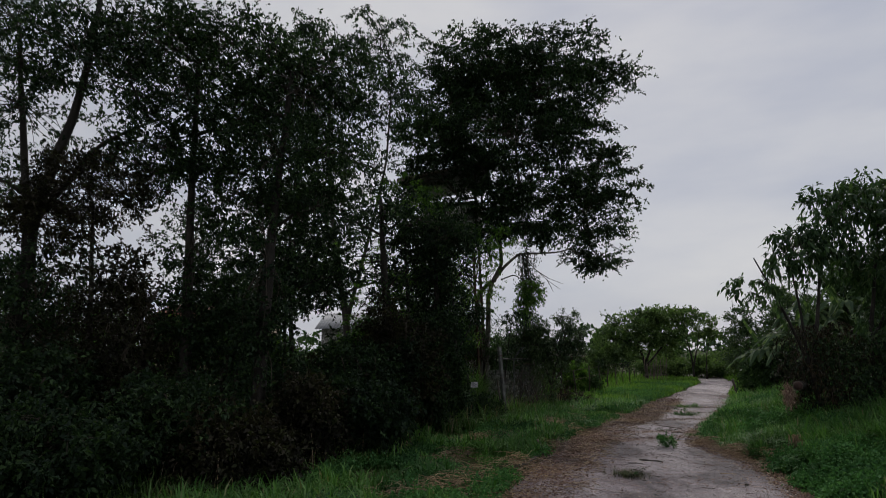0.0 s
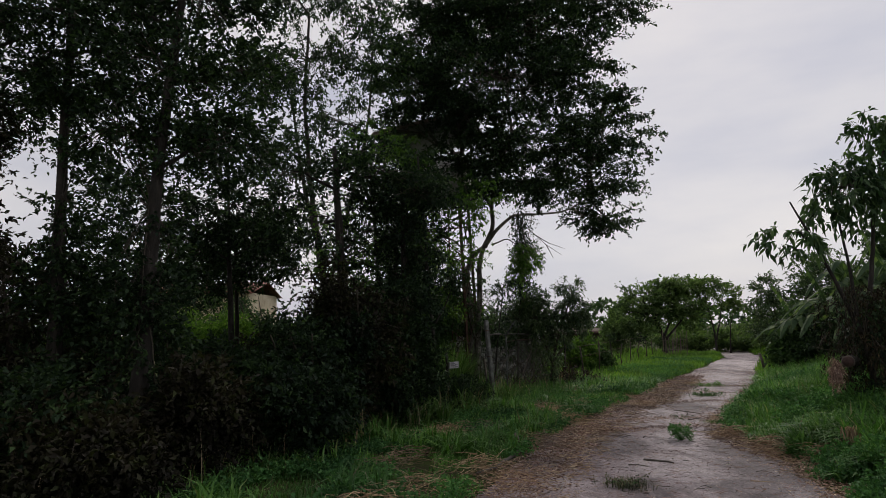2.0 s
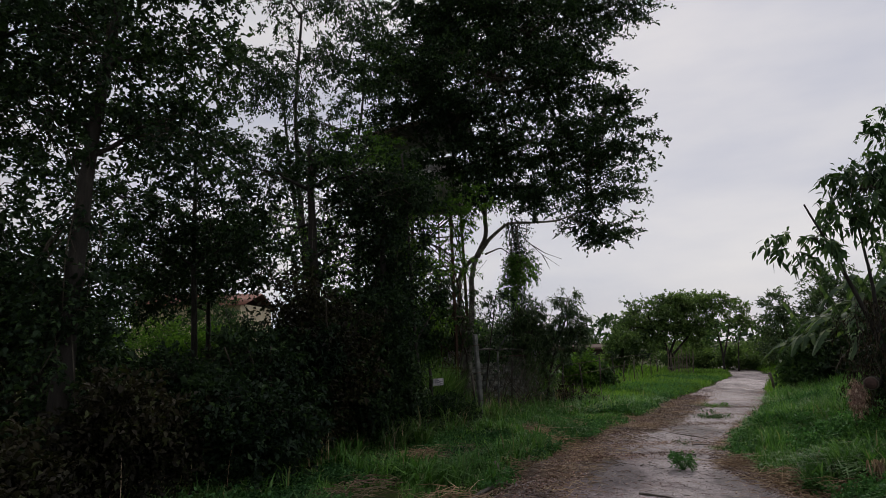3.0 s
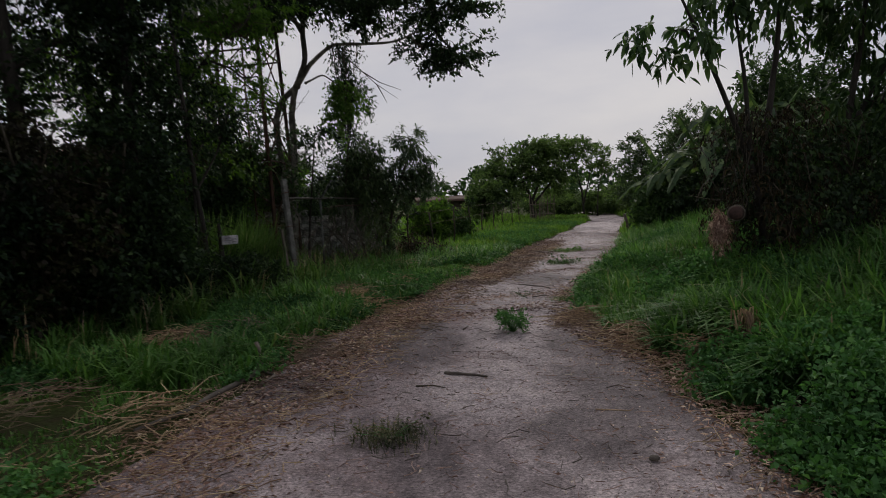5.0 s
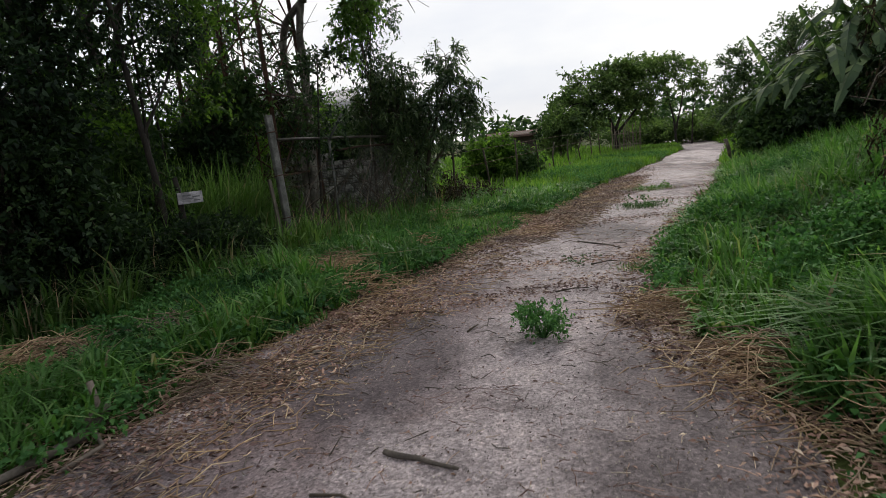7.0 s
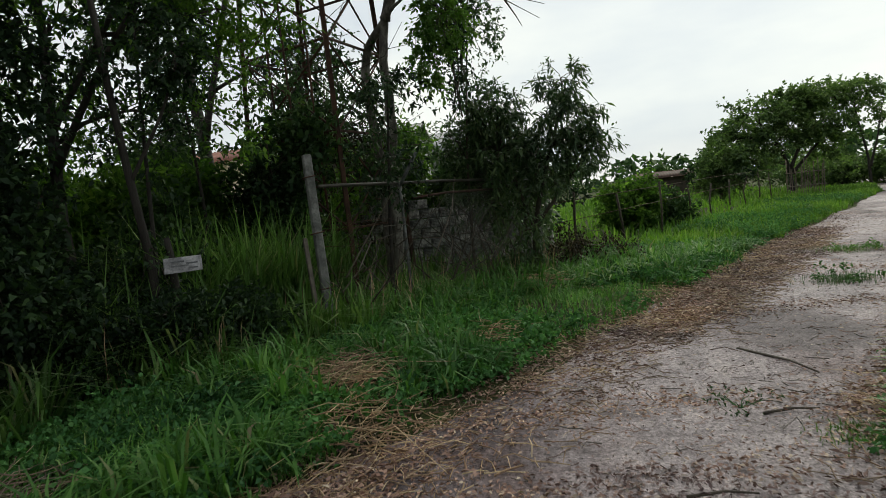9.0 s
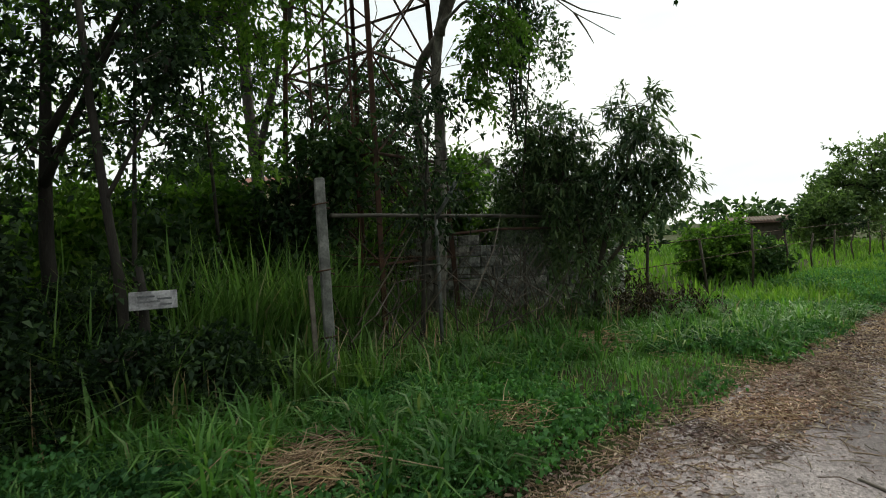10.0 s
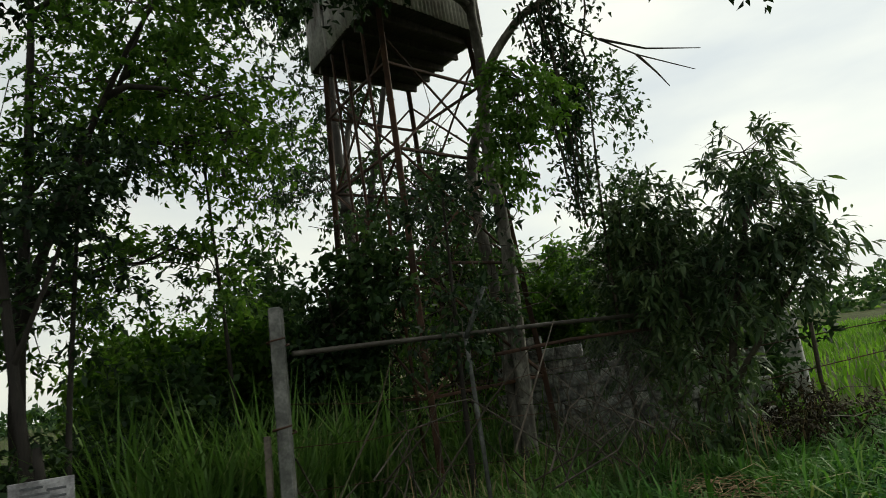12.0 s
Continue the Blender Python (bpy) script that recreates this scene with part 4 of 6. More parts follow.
# shrub with long drooping leaves at the end of the rail
tree("long_leaved_shrub", "bushy shrub with long drooping leaves at the rail end",
     [([at(4.0, 24.9), (4.1, 24.9, 0.4), (4.4, 24.8, 1.4), (4.8, 24.75, 2.5)], 0.07, 0.02), ([(4.05, 24.9, 0.3), (3.7, 24.9, 1.4), (3.5, 25, 2.2)], 0.05, 0.02), ([(4.05, 24.9, 0.2), (4.7, 24.9, 1.0), (5.3, 24.9, 1.7)], 0.04, 0.015)],
     [((4.75, 24.75, 2.15), (0.5, 0.5, 0.45)), ((5.0, 24.85, 1.6), (0.42, 0.4, 0.4)), ((4.3, 24.8, 1.35), (0.6, 0.5, 0.55)), ((3.5, 25.0, 1.7), (0.7, 0.6, 0.5)), ((3.9, 24.8, 0.3), (0.45, 0.45, 0.9)), ((4.75, 24.85, 2.75), (0.4, 0.35, 0.3)), ((2.9, 25.6, 1.6), (0.6, 0.5, 0.6)), ((3.5, 25.0, 2.35), (0.55, 0.5, 0.42)), ((3.1, 24.9, 1.0), (0.5, 0.4, 0.6))],
     M_GREY, M_TWIG, 11, count=430, per=38, reach=0.28, length=0.125, width=0.3, flat=0.8, hang=0.12, lumpy=0.8, long=True, limb_r=0.025, category="shrub")
dh = thing("dead_brush_heap", at(5.0, 25.8), "low heap of dead brown creepers beside the shrub", "brush")
rdh = np.random.default_rng(23)
Cd, Od, _ = clumps_in([((5.0, 25.9, -0.4), (0.9, 0.8, 0.35)), ((4.5, 25.4, -0.3), (0.5, 0.5, 0.5))], 110, rdh, 0.3, 0.5)
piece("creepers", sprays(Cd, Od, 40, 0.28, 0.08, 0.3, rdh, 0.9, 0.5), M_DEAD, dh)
tagged(piece("dry_stem", thin_sticks(Cd[:60], Cd[:60] + rdh.normal(size=(60, 3)) * np.array([0.3, 0.3, 0.18]), 0.008, 0.004, rdh), M_STICK, dh), kind="stuff")

# far group of trees at the end of the lane
tree("far_tree", "broad low leafy tree at the far end of the lane",
     [([at(15.0, 48.3), (14.8, 48.3, 0.9), (14.2, 48.2, 2.2), (13.4, 48.0, 3.2)], 0.13, 0.04), ([(14.9, 48.3, 0.6), (15.6, 48.5, 2.0), (16.2, 48.6, 3.6)], 0.1, 0.04), ([(15.0, 48.3, 0.4), (16.4, 48.7, 1.8), (17.4, 49.0, 3.6)], 0.09, 0.03)],
     [((12.1, 47.5, 2.1), (1.2, 1.1, 0.75)), ((13.7, 48.0, 3.3), (1.5, 1.3, 0.7)), ((15.5, 48.5, 3.9), (1.6, 1.4, 0.6)), ((17.2, 49.0, 4.0), (1.4, 1.2, 0.55)), ((14.5, 47.8, 2.2), (1.5, 1.2, 0.7)), ((16.3, 48.0, 2.6), (1.3, 1.2, 0.6)), ((11.4, 47.0, 1.2), (0.9, 0.8, 0.6)), ((12.8, 47.0, 1.0), (1.1, 0.9, 0.7)), ((16.8, 49.2, 1.7), (1.0, 0.9, 0.6))],
     M_FAR, M_BARK, 21, count=420, per=40, reach=0.6, length=0.2, width=0.5, flat=0.4, lumpy=0.8, group="far trees", limb_r=0.05, shell=0.35)
tree("far_tree", "airy tree with bare forked stems beyond the lane end",
     [([at(18.9, 49.5), (18.8, 49.5, 1.0), (18.4, 49.4, 2.6), (18.2, 49.3, 3.9)], 0.08, 0.03), ([(18.9, 49.5, 0.3), (19.3, 49.5, 1.8), (19.6, 49.6, 3.4)], 0.07, 0.02), ([at(20.0, 49.9), (20.1, 49.9, 1.2), (20.5, 49.9, 2.6)], 0.06, 0.02)],
     [((18.5, 49.3, 4.1), (1.1, 1.0, 0.5)), ((19.8, 49.6, 3.6), (1.0, 0.9, 0.45)), ((20.6, 49.9, 2.7), (0.7, 0.7, 0.4)), ((18.0, 49.2, 3.1), (0.6, 0.6, 0.35)), ((19.3, 49.6, 2.9), (0.5, 0.5, 0.3))],
     M_FAR, M_BARK, 22, count=85, per=36, reach=0.5, length=0.18, width=0.5, flat=0.5, lumpy=0.9, group="far trees", limb_r=0.03, shell=0.3)
for k, (x, y, h, w, m) in enumerate([(11.2, 46.2, 2.6, 1.1, 0), (23.2, 49.5, 5.2, 1.9, 2), (26.0, 49.5, 6.2, 2.4, 2),
                                      (29.0, 50.0, 6.6, 2.8, 2), (18.6, 52.5, 1.5, 1.5, 0), (21.0, 52.0, 1.7, 1.6, 0), (18.0, 55.0, 1.9, 3.0, 1), (23.5, 55.0, 2.2, 3.0, 1), (22.5, 46.5, 1.8, 1.8, 2), (33, 48, 6.5, 3.2, 2), (30, 42, 5.5, 2.8, 2)]):
    bush(x, y, h, w, 200 + k, (M_FAR, M_FAR, M_GREY)[m], "rounded leafy tree at the far end of the lane", count=int(46 + 48 * w), per=34, length=0.2, reach=0.62, name="far_tree", group="far trees", low=0.2)

# tree on the bank with broad drooping leaves over a heap of dead vines
tree("broad_leaved_tree", "leaning tree with broad drooping leaves on the bank",
     [([at(8.7, 15.2), (8.5, 15.1, 1.0), (8.1, 15.0, 1.9), (7.6, 14.9, 2.9), (7.2, 14.8, 3.6)], 0.065, 0.014), ([(8.4, 15.1, 1.2), (8.4, 15.2, 2.4), (8.2, 15.2, 3.8)], 0.045, 0.014), ([(8.6, 15.2, 1.2), (8.9, 15.3, 2.6), (9.1, 15.4, 3.8), (9.5, 15.6, 4.7)], 0.055, 0.016),
      ([at(10.3, 15.6), (10.2, 15.6, 1.6), (10.5, 15.6, 3.2), (10.9, 15.8, 4.8)], 0.08, 0.02), ([(10.2, 15.6, 1.6), (10.9, 15.7, 2.6), (11.8, 15.9, 3.6)], 0.05, 0.015)],
     [((7.3, 15.0, 3.0), (0.5, 0.5, 0.3)), ((8.5, 15.2, 3.9), (0.75, 0.8, 0.5)), ((9.8, 15.6, 4.9), (1.1, 1.1, 0.7)), ((11.2, 15.8, 5.2), (1.3, 1.1, 0.6)), ((10.8, 15.9, 3.6), (1.2, 1.1, 0.7)), ((10.6, 15.4, 1.6), (0.9, 0.9, 0.7)), ((12.0, 15.8, 4.2), (1.2, 1.0, 0.6)), ((11.6, 15.6, 2.0), (1.2, 1.0, 1.2))],
     M_MID, M_BARK, 12, count=470, per=32, reach=0.38, length=0.14, width=0.42, long=True, flat=0.7, hang=0.5, lumpy=0.9, limb_r=0.03, shell=0.35)

# dead vines over the foot of that tree
rngm = np.random.default_rng(71)
heap = thing("dead_vine_heap", at(8.5, 15.1), "dark heap of dead vines and creepers round the tree foot", "vines")
C, O, _ = clumps_in([((8.5, 15.2, 0.8), (0.55, 0.6, 0.9)), ((9.1, 15.3, 0.9), (0.8, 0.7, 0.9)), ((8.3, 15.1, 1.75), (0.5, 0.45, 0.25)), ((9.0, 15.3, 1.9), (0.7, 0.6, 0.3)), ((9.8, 15.3, 0.7), (0.8, 0.7, 0.9))], 270, rngm, 0.3, 0.5)
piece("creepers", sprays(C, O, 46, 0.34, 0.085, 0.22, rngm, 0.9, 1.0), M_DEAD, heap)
S0 = np.stack([rngm.uniform(7.9, 9.8, 26), rngm.uniform(14.7, 15.0, 26), rngm.uniform(1.3, 2.1, 26)], 1)
tagged(piece("hanging_strand", thin_sticks(S0, S0 + np.stack([rngm.normal(size=26) * 0.06, rngm.normal(size=26) * 0.04, -rngm.uniform(0.4, 1.2, 26)], 1), 0.006, 0.003, rngm), M_TWIG, heap), kind="stuff")
tagged(piece("stem_tangle", thin_sticks(C[:70], C[:70] + rngm.normal(size=(70, 3)) * np.array([0.25, 0.2, 0.4]), 0.008, 0.005, rngm), M_TWIG, heap), kind="stuff")
C, O, _ = clumps_in([((9.1, 15.1, 0.6), (0.8, 0.6, 0.7)), ((9.8, 15.2, 0.9), (0.8, 0.7, 0.8)), ((8.7, 15.1, 1.4), (0.7, 0.5, 0.6))], 150, rngm, 0.7, 0.5)
piece("green_foliage", sprays(C, O, 30, 0.3, 0.085, 0.55, rngm, 0.9, 0.6), M_DARK, heap)

log = thing("log", at(7.85, 14.7), "old log stood on the bank, end coloured as dark hollow", "log")
lp = np.array([(7.9, 14.68, 0.7), (8.1, 14.95, 0.7), (8.5, 15.5, 0.66)])
piece("bark", tube(lp, 0.1, 14), M_BARK, log, smooth=True)
# solid end face, coloured dark in place of the shaded hollow inside
piece("sawn_end", tube(np.array([(7.87, 14.63, 0.7), (7.9, 14.675, 0.7)]), [0.075, 0.1], 14), M_LOGHOLLOW, log, "dark reddish end face coloured for the shaded hollow")
piece("rim", tube(np.array([(7.89 + 0.085 * math.cos(a), 14.655 - 0.055 * math.cos(a), 0.7 + 0.1 * math.sin(a)) for a in np.linspace(0, 2 * math.pi, 20)]), 0.006, 5), M_STICK, log, "pale cut rim of bark")
tagged(piece("root_foot", sprays(np.array([(7.74, 14.8, 0.55)] * 80) + rngm.normal(size=(80, 3)) * np.array([0.045, 0.045, 0.1]), np.tile([[0, -0.1, -1.0]], (80, 1)), 44, 0.08, 0.06, 0.14, rngm, 1.0, 0.9), M_LITTER, log, "dry fibres hanging from the log"), kind="stuff")


# banana plants
def banana(x, y, h, seed, n=19, size=2.5):
    rng = np.random.default_rng(seed)
    z = g0(x, y)
    t = thing("banana_plant", (x, y, z), "banana plant with long tattered leaves on the bank", "banana plant", "banana plants")
    piece("stem", tube(bend((x, y, z), (x + 0.1, y, z + h * 0.6), rng, 0, 5, 0.01), [0.13, 0.12, 0.11, 0.09, 0.06], 9), M_BARK, t, smooth=True)
    for k in range(n):
        a = k * 2.4 + rng.uniform(-0.3, 0.3)
        rise = rng.uniform(0.35, 2.4) if k < n - 2 else 2.5
        d = np.array([math.cos(a), math.sin(a), rise])
        d /= np.linalg.norm(d)
        L = size * rng.uniform(0.75, 1.15)
        s = np.linspace(0, 1, 13)
        mid = np.array([x, y, z + h * rng.uniform(0.5, 0.64)]) + d * L * s[:, None] - np.array([0, 0, 1.0]) * (L * 0.88 * s ** 2)[:, None] * (0.3 if k >= n - 2 else 1)
        side = np.cross(d, [0, 0, 1.0])
        side /= np.linalg.norm(side) + 1e-6
        w = 0.17 * np.sin(np.pi * np.clip((s - 0.12) / 0.88, 0.02, 0.985)) ** 0.6 + 0.012
        V, F = [], []
        for q in range(12):
            cut = rng.uniform(0.0, 0.55)
            for sg in (-1, 1):
                a0, a1 = mid[q], mid[q + 1]
                drop = np.array([0, 0, -0.12 - 0.12 * rng.uniform()])
                b0, b1 = a0 + sg * side * w[q] + drop * w[q] * 3, a1 + sg * side * w[q + 1] * (1 - cut) + drop * w[q + 1] * 3
                i = len(V)
                V += [a0, a1, b1, b0]
                F.append([i, i + 1, i + 2, i + 3])
        leaf = piece("leaf", (np.array(V), np.array(F)), M_BANANA, t)
        piece("midrib", tube(mid, np.linspace(0.026, 0.006, 13), 4), M_GREY, leaf)
    return t


for k, (x, y, h) in enumerate([(14.3, 26.6, 3.6), (15.4, 27.2, 4.6), (15.2, 26.0, 3.2), (16.8, 27.0, 4.8), (13.6, 27.4, 2.4), (16.3, 26.0, 3.8)]):
    banana(x, y, h, 300 + k)
for k, (x, y, h, w) in enumerate([(17.5, 28, 5.2, 2.0), (17.2, 24, 3.0, 1.6), (20, 30, 5.6, 2.4), (14.5, 19, 2.2, 1.4), (15.5, 17.5, 3.2, 1.6), (12.9, 14.0, 2.2, 1.2), (15.0, 28.8, 2.2, 1.6), (14.0, 25.9, 1.5, 0.9), (15.3, 25.4, 1.7, 1.0), (16.6, 25.0, 1.9, 1.0), (13.2, 27.0, 1.2, 0.8)]):
    bush(x, y, h, w, 330 + k, (M_MID, M_DARK)[k % 2], "leafy bush on the bank beyond the lane", count=int(120 + 60 * w), length=0.16, reach=0.5)


# ---- fence along the lane ----
def sq(name, a, b, w, h, mat, parent, label="", bevel=0.006):
    return part(name, beam(a, b, w, h, bevel), mat, parent, label)


PX, PY = 1.72, 20.55
post = thing("fence_post", at(PX, PY), "weathered grey concrete fence post leaning slightly", "fence post")
sq("shaft", (PX + 0.2, PY - 0.2, g0(PX, PY) - 0.1), (PX + 0.035, PY + 0.02, 1.62), 0.105, 0.105, M_POST, post, bevel=0.012)
sq("side_pole", (PX + 0.1, PY - 0.3, g0(PX, PY)), (PX - 0.05, PY - 0.12, 0.62), 0.05, 0.05, M_STICK, post, "thin pole leaning on the post")
for z in (1.3, 0.62, -0.05):
    piece("wire_tie", tube(np.array([(PX + 0.035 + 0.07 * (1.62 - z) + 0.09 * math.cos(a), PY + 0.02 - 0.09 * (1.62 - z) + 0.09 * math.sin(a), z + 0.01 * a) for a in np.linspace(0, 6.3, 10)]), 0.008, 4), M_RUST, post)

TX, TY = 2.39, 22.3
arm = thing("fence_stake", at(TX, TY), "thin pale fence stake with a bent top arm", "fence stake")
piece("shaft", tube(np.array([(TX, TY, g0(TX, TY) - 0.1), (TX + 0.005, TY, 0.3), (TX, TY, 1.23)]), 0.023, 8), M_POST, arm, smooth=True)
piece("bent_arm", tube(np.array([(TX, TY, 1.18), (TX + 0.12, TY, 1.36), (TX + 0.29, TY, 1.63)]), 0.025, 8), M_POST, arm, smooth=True)

rail = thing("fence_rail", (PX, PY, 1.1), "rusty grey pipe rail along the fence top", "rail")
piece("upper_pipe", tube(np.array([(PX + 0.12, PY + 0.08, 1.23), (2.0, 21.5, 1.235), (2.36, 22.42, 1.22), (2.75, 23.6, 1.215), (3.5, 25.1, 1.17)]), 0.024, 8), M_PIPE, rail, smooth=True)
piece("lower_pipe", tube(np.array([(2.45, 22.7, 0.98), (2.8, 23.7, 1.02), (3.5, 25.1, 1.0)]), 0.02, 8), M_RUST, rail, smooth=True)
rngw = np.random.default_rng(9)
for z in (0.85, 0.5, 0.15, -0.2):
    w = thing("fence_wire", (PX, PY, z), "sagging rusty fence wire", "wire", "fence wires")
    piece("strand", tube(bend((PX, PY, z), (3.5, 25.1, z - 0.05), rngw, -0.05, 8, 0.006), 0.0035, 4), M_RUST, w)
# rest of a chain-link panel between the stake and the shrub
net = thing("chain_link_panel", (3.0, 23.1, -0.3), "torn grey chain-link panel hanging on the rail", "fence")
fa, fb = np.array([2.75, 23.6]), np.array([3.5, 25.1])
Ln = float(np.linalg.norm(fb - fa))
NA, NB = [], []
for q in np.arange(-1.15, Ln, 0.055):
    for sg in (1, -1):
        u0, u1 = q, q + 1.15
        z0, z1 = (-0.15, 1.0) if sg > 0 else (1.0, -0.15)
        c0, c1 = max(u0, 0), min(u1, Ln)
        if c1 - c0 < 0.05:
            continue
        za, zb = z0 + (z1 - z0) * (c0 - u0) / 1.15, z0 + (z1 - z0) * (c1 - u0) / 1.15
        pa, pb = fa + (fb - fa) * c0 / Ln, fa + (fb - fa) * c1 / Ln
        NA.append((pa[0], pa[1], za))
        NB.append((pb[0], pb[1], zb))
tagged(piece("wire_mesh", thin_sticks(np.array(NA) + rngw.normal(size=(len(NA), 3)) * 0.004, np.array(NB), 0.0022, 0.0022, np.random.default_rng(3), 0.0, 0.0), M_NET, net), kind="stuff")
# brushwood leaning on the fence
rngb = np.random.default_rng(19)
brush = thing("brushwood", at(3.0, 23.2), "tangle of dead branches leaning on the fence", "branches")
n = 72
a = np.stack([rngb.uniform(1.9, 4.2, n), np.zeros(n), np.zeros(n)], 1)
a[:, 1] = 20.5 + (a[:, 0] - 1.7) * 2 + rngb.normal(size=n) * 0.3
a[:, 2] = land(a[:, 0], a[:, 1]) + rngb.uniform(0, 0.8, n)
b = a + np.stack([rngb.normal(size=n) * 0.6, rngb.normal(size=n) * 0.6, rngb.uniform(0.2, 1.3, n)], 1)
for k in range(n):
    piece("branch", thin_sticks(a[k:k + 1], b[k:k + 1], 0.012, 0.005, rngb), M_TWIG if k % 3 else M_STICK, brush)

sign = thing("sign_board", at(0.8, 19.1), "small dirty grey sign board on a dark stake", "sign")
sm = Matrix.Translation((0.89, 19.12, 0.525)) @ Matrix.Rotation(radians(57), 4, "Z") @ Matrix.Rotation(radians(1), 4, "Y")
part("board", box(0.4, 0.018, 0.16, sm, 0.004), M_SIGN, sign)
for dx, dz, L in ((-0.06, 0.035, 0.14), (-0.04, -0.01, 0.18), (0.09, 0.01, 0.12), (0.1, -0.04, 0.1)):
    part("faded_line", box(L, 0.004, 0.016, sm @ Matrix.Translation((dx, -0.0115, dz))), M_INK, sign)
piece("stake", tube(np.array([at(0.72, 19.2, -0.1), at(0.74, 19.2, 0.5), at(0.72, 19.18, 0.9), at(0.72, 19.18, 1.2), at(0.7, 19.17, 1.45)]), [0.06, 0.05, 0.046, 0.04, 0.03], 9), M_BARK, sign, "dark rotten stake", True)

# posts of the fence going on along the lane
rngf = np.random.default_rng(5)
for k, y in enumerate(np.arange(26.5, 46, 2.3)):
    x = float(np.interp(y, [24.2, 36.5, 46], [3.75, 9.3, 13.6]))
    fp = thing("fence_post", at(x, y), "thin weathered wooden fence post in the grass", "fence post", "far fence posts")
    h = 1.2 + rngf.uniform(-0.15, 0.3)
    piece("shaft", tube(np.array([at(x, y, -0.1), at(x + rngf.normal() * 0.04, y, h * 0.5), at(x + rngf.normal() * 0.07, y, h)]), 0.028, 7), M_TWIG, fp, smooth=True)
    if k % 3 == 0:
        C = np.array([at(x, y, h)] * 5) + rngf.normal(size=(5, 3)) * 0.12
        piece("creeper", sprays(C, np.tile([[0, 0, 1.0]], (5, 1)), 30, 0.25, 0.12, 0.5, rngf, 1.0), M_DARK, fp)
for z in (0.3, 0.7):
    w = thing("fence_wire", (3.8, 24.6, z), "sagging rusty fence wire", "wire", "fence wires")
    piece("strand", tube(np.array([(3.8, 24.6, z - 0.1), (6.5, 30.4, z - 0.05), (9.3, 36.5, z), (13.4, 45.6, z)]), 0.008, 4), M_RUST, w)

pal = thing("wooden_gate", at(14.5, 44.8), "old grey slatted wooden gate among bushes", "gate")
rgt = np.random.default_rng(12)
for k in range(15):
    gx = 13.7 + k * 0.115
    sq("slat", at(gx, 44.6 + k * 0.03, 0.02), at(gx + rgt.normal() * 0.05, 44.6 + k * 0.03, 1.15 + rgt.uniform(0, 0.55)), 0.035 + 0.03 * rgt.uniform(), 0.025, M_PALLET, pal)
for z in (0.45, 1.05):
    sq("cross_bar", at(13.65, 44.56, z), at(15.4, 45.0, z), 0.06, 0.03, M_PALLET, pal)

stub = thing("lane_stub", at(13.9, 31.4), "short leaning dark post beside the lane", "post")
piece("shaft", tube(np.array([at(13.95, 31.4, -0.1), at(13.9, 31.4, 0.4), at(13.8, 31.4, 0.75)]), 0.06, 7), M_STICK, stub, smooth=True)


# ---- lookout tower ----
A, B, C4, D = Vector((1.2, 23.15, 0)), Vector((-0.8, 23.9, 0)), Vector((-0.35, 25.7, 0)), Vector((1.55, 25.1, 0))
tower = thing("lookout_tower", at(0.4, 24.4), "old lookout tower with a sheet-metal cabin on rusty braced legs", "tower")
mid4 = (A + B + C4 + D) / 4
FLOOR_Z, WALL_Z, EAVE_Z = 5.7, 6.9, 7.8
feet = []
for q in (A, B, C4, D):
    f = mid4 + (q - mid4) * 1.12
    f.z = g0(f.x, f.y) - 0.1
    top = mid4 + (q - mid4) * 0.86
    top.z = FLOOR_Z
    feet.append((f, top))
    sq("leg", f, top, 0.075, 0.075, M_RUST, tower)
def on_leg(k, z):
    f, top = feet[k % 4]
    return f + (top - f) * ((z - f.z) / (top.z - f.z))
for k in range(4):
    for z in (0.6, 2.2, 3.7, 4.9):
        sq("girt", on_leg(k, z), on_leg(k + 1, z), 0.04, 0.04, M_RUST, tower)
    for z0, z1 in ((0.6, 2.2), (2.2, 3.7), (3.7, 5.3)):
        sq("brace", on_leg(k, z0), on_leg(k + 1, z1), 0.03, 0.03, M_RUST, tower)
        sq("brace", on_leg(k + 1, z0) + Vector((0, 0.05, 0)), on_leg(k, z1) + Vector((0, 0.05, 0)), 0.03, 0.03, M_RUST, tower)
ab, bc = (B - A).normalized(), (C4 - B).normalized()
bm = bmesh.new()
low = [bm.verts.new((mid4 + (q - mid4) * 1.03).to_3d() + Vector((0, 0, FLOOR_Z))) for q in (A, B, C4, D)]
top = [bm.verts.new(v.co + Vector((0, 0, 0.06))) for v in low]
bm.faces.new(low); bm.faces.new(top[::-1])
for k in range(4):
    bm.faces.new((low[k], top[k], top[(k + 1) % 4], low[(k + 1) % 4]))
part("floor_deck", bm, M_PLANK, tower, "dark underside of the timber deck")
for k in range(5):
    s = (k + 0.5) / 5
    sq("joist", A + (B - A) * s + Vector((0, 0, FLOOR_Z - 0.06)), D + (C4 - D) * s + Vector((0, 0, FLOOR_Z - 0.06)), 0.06, 0.11, M_PLANK, tower)
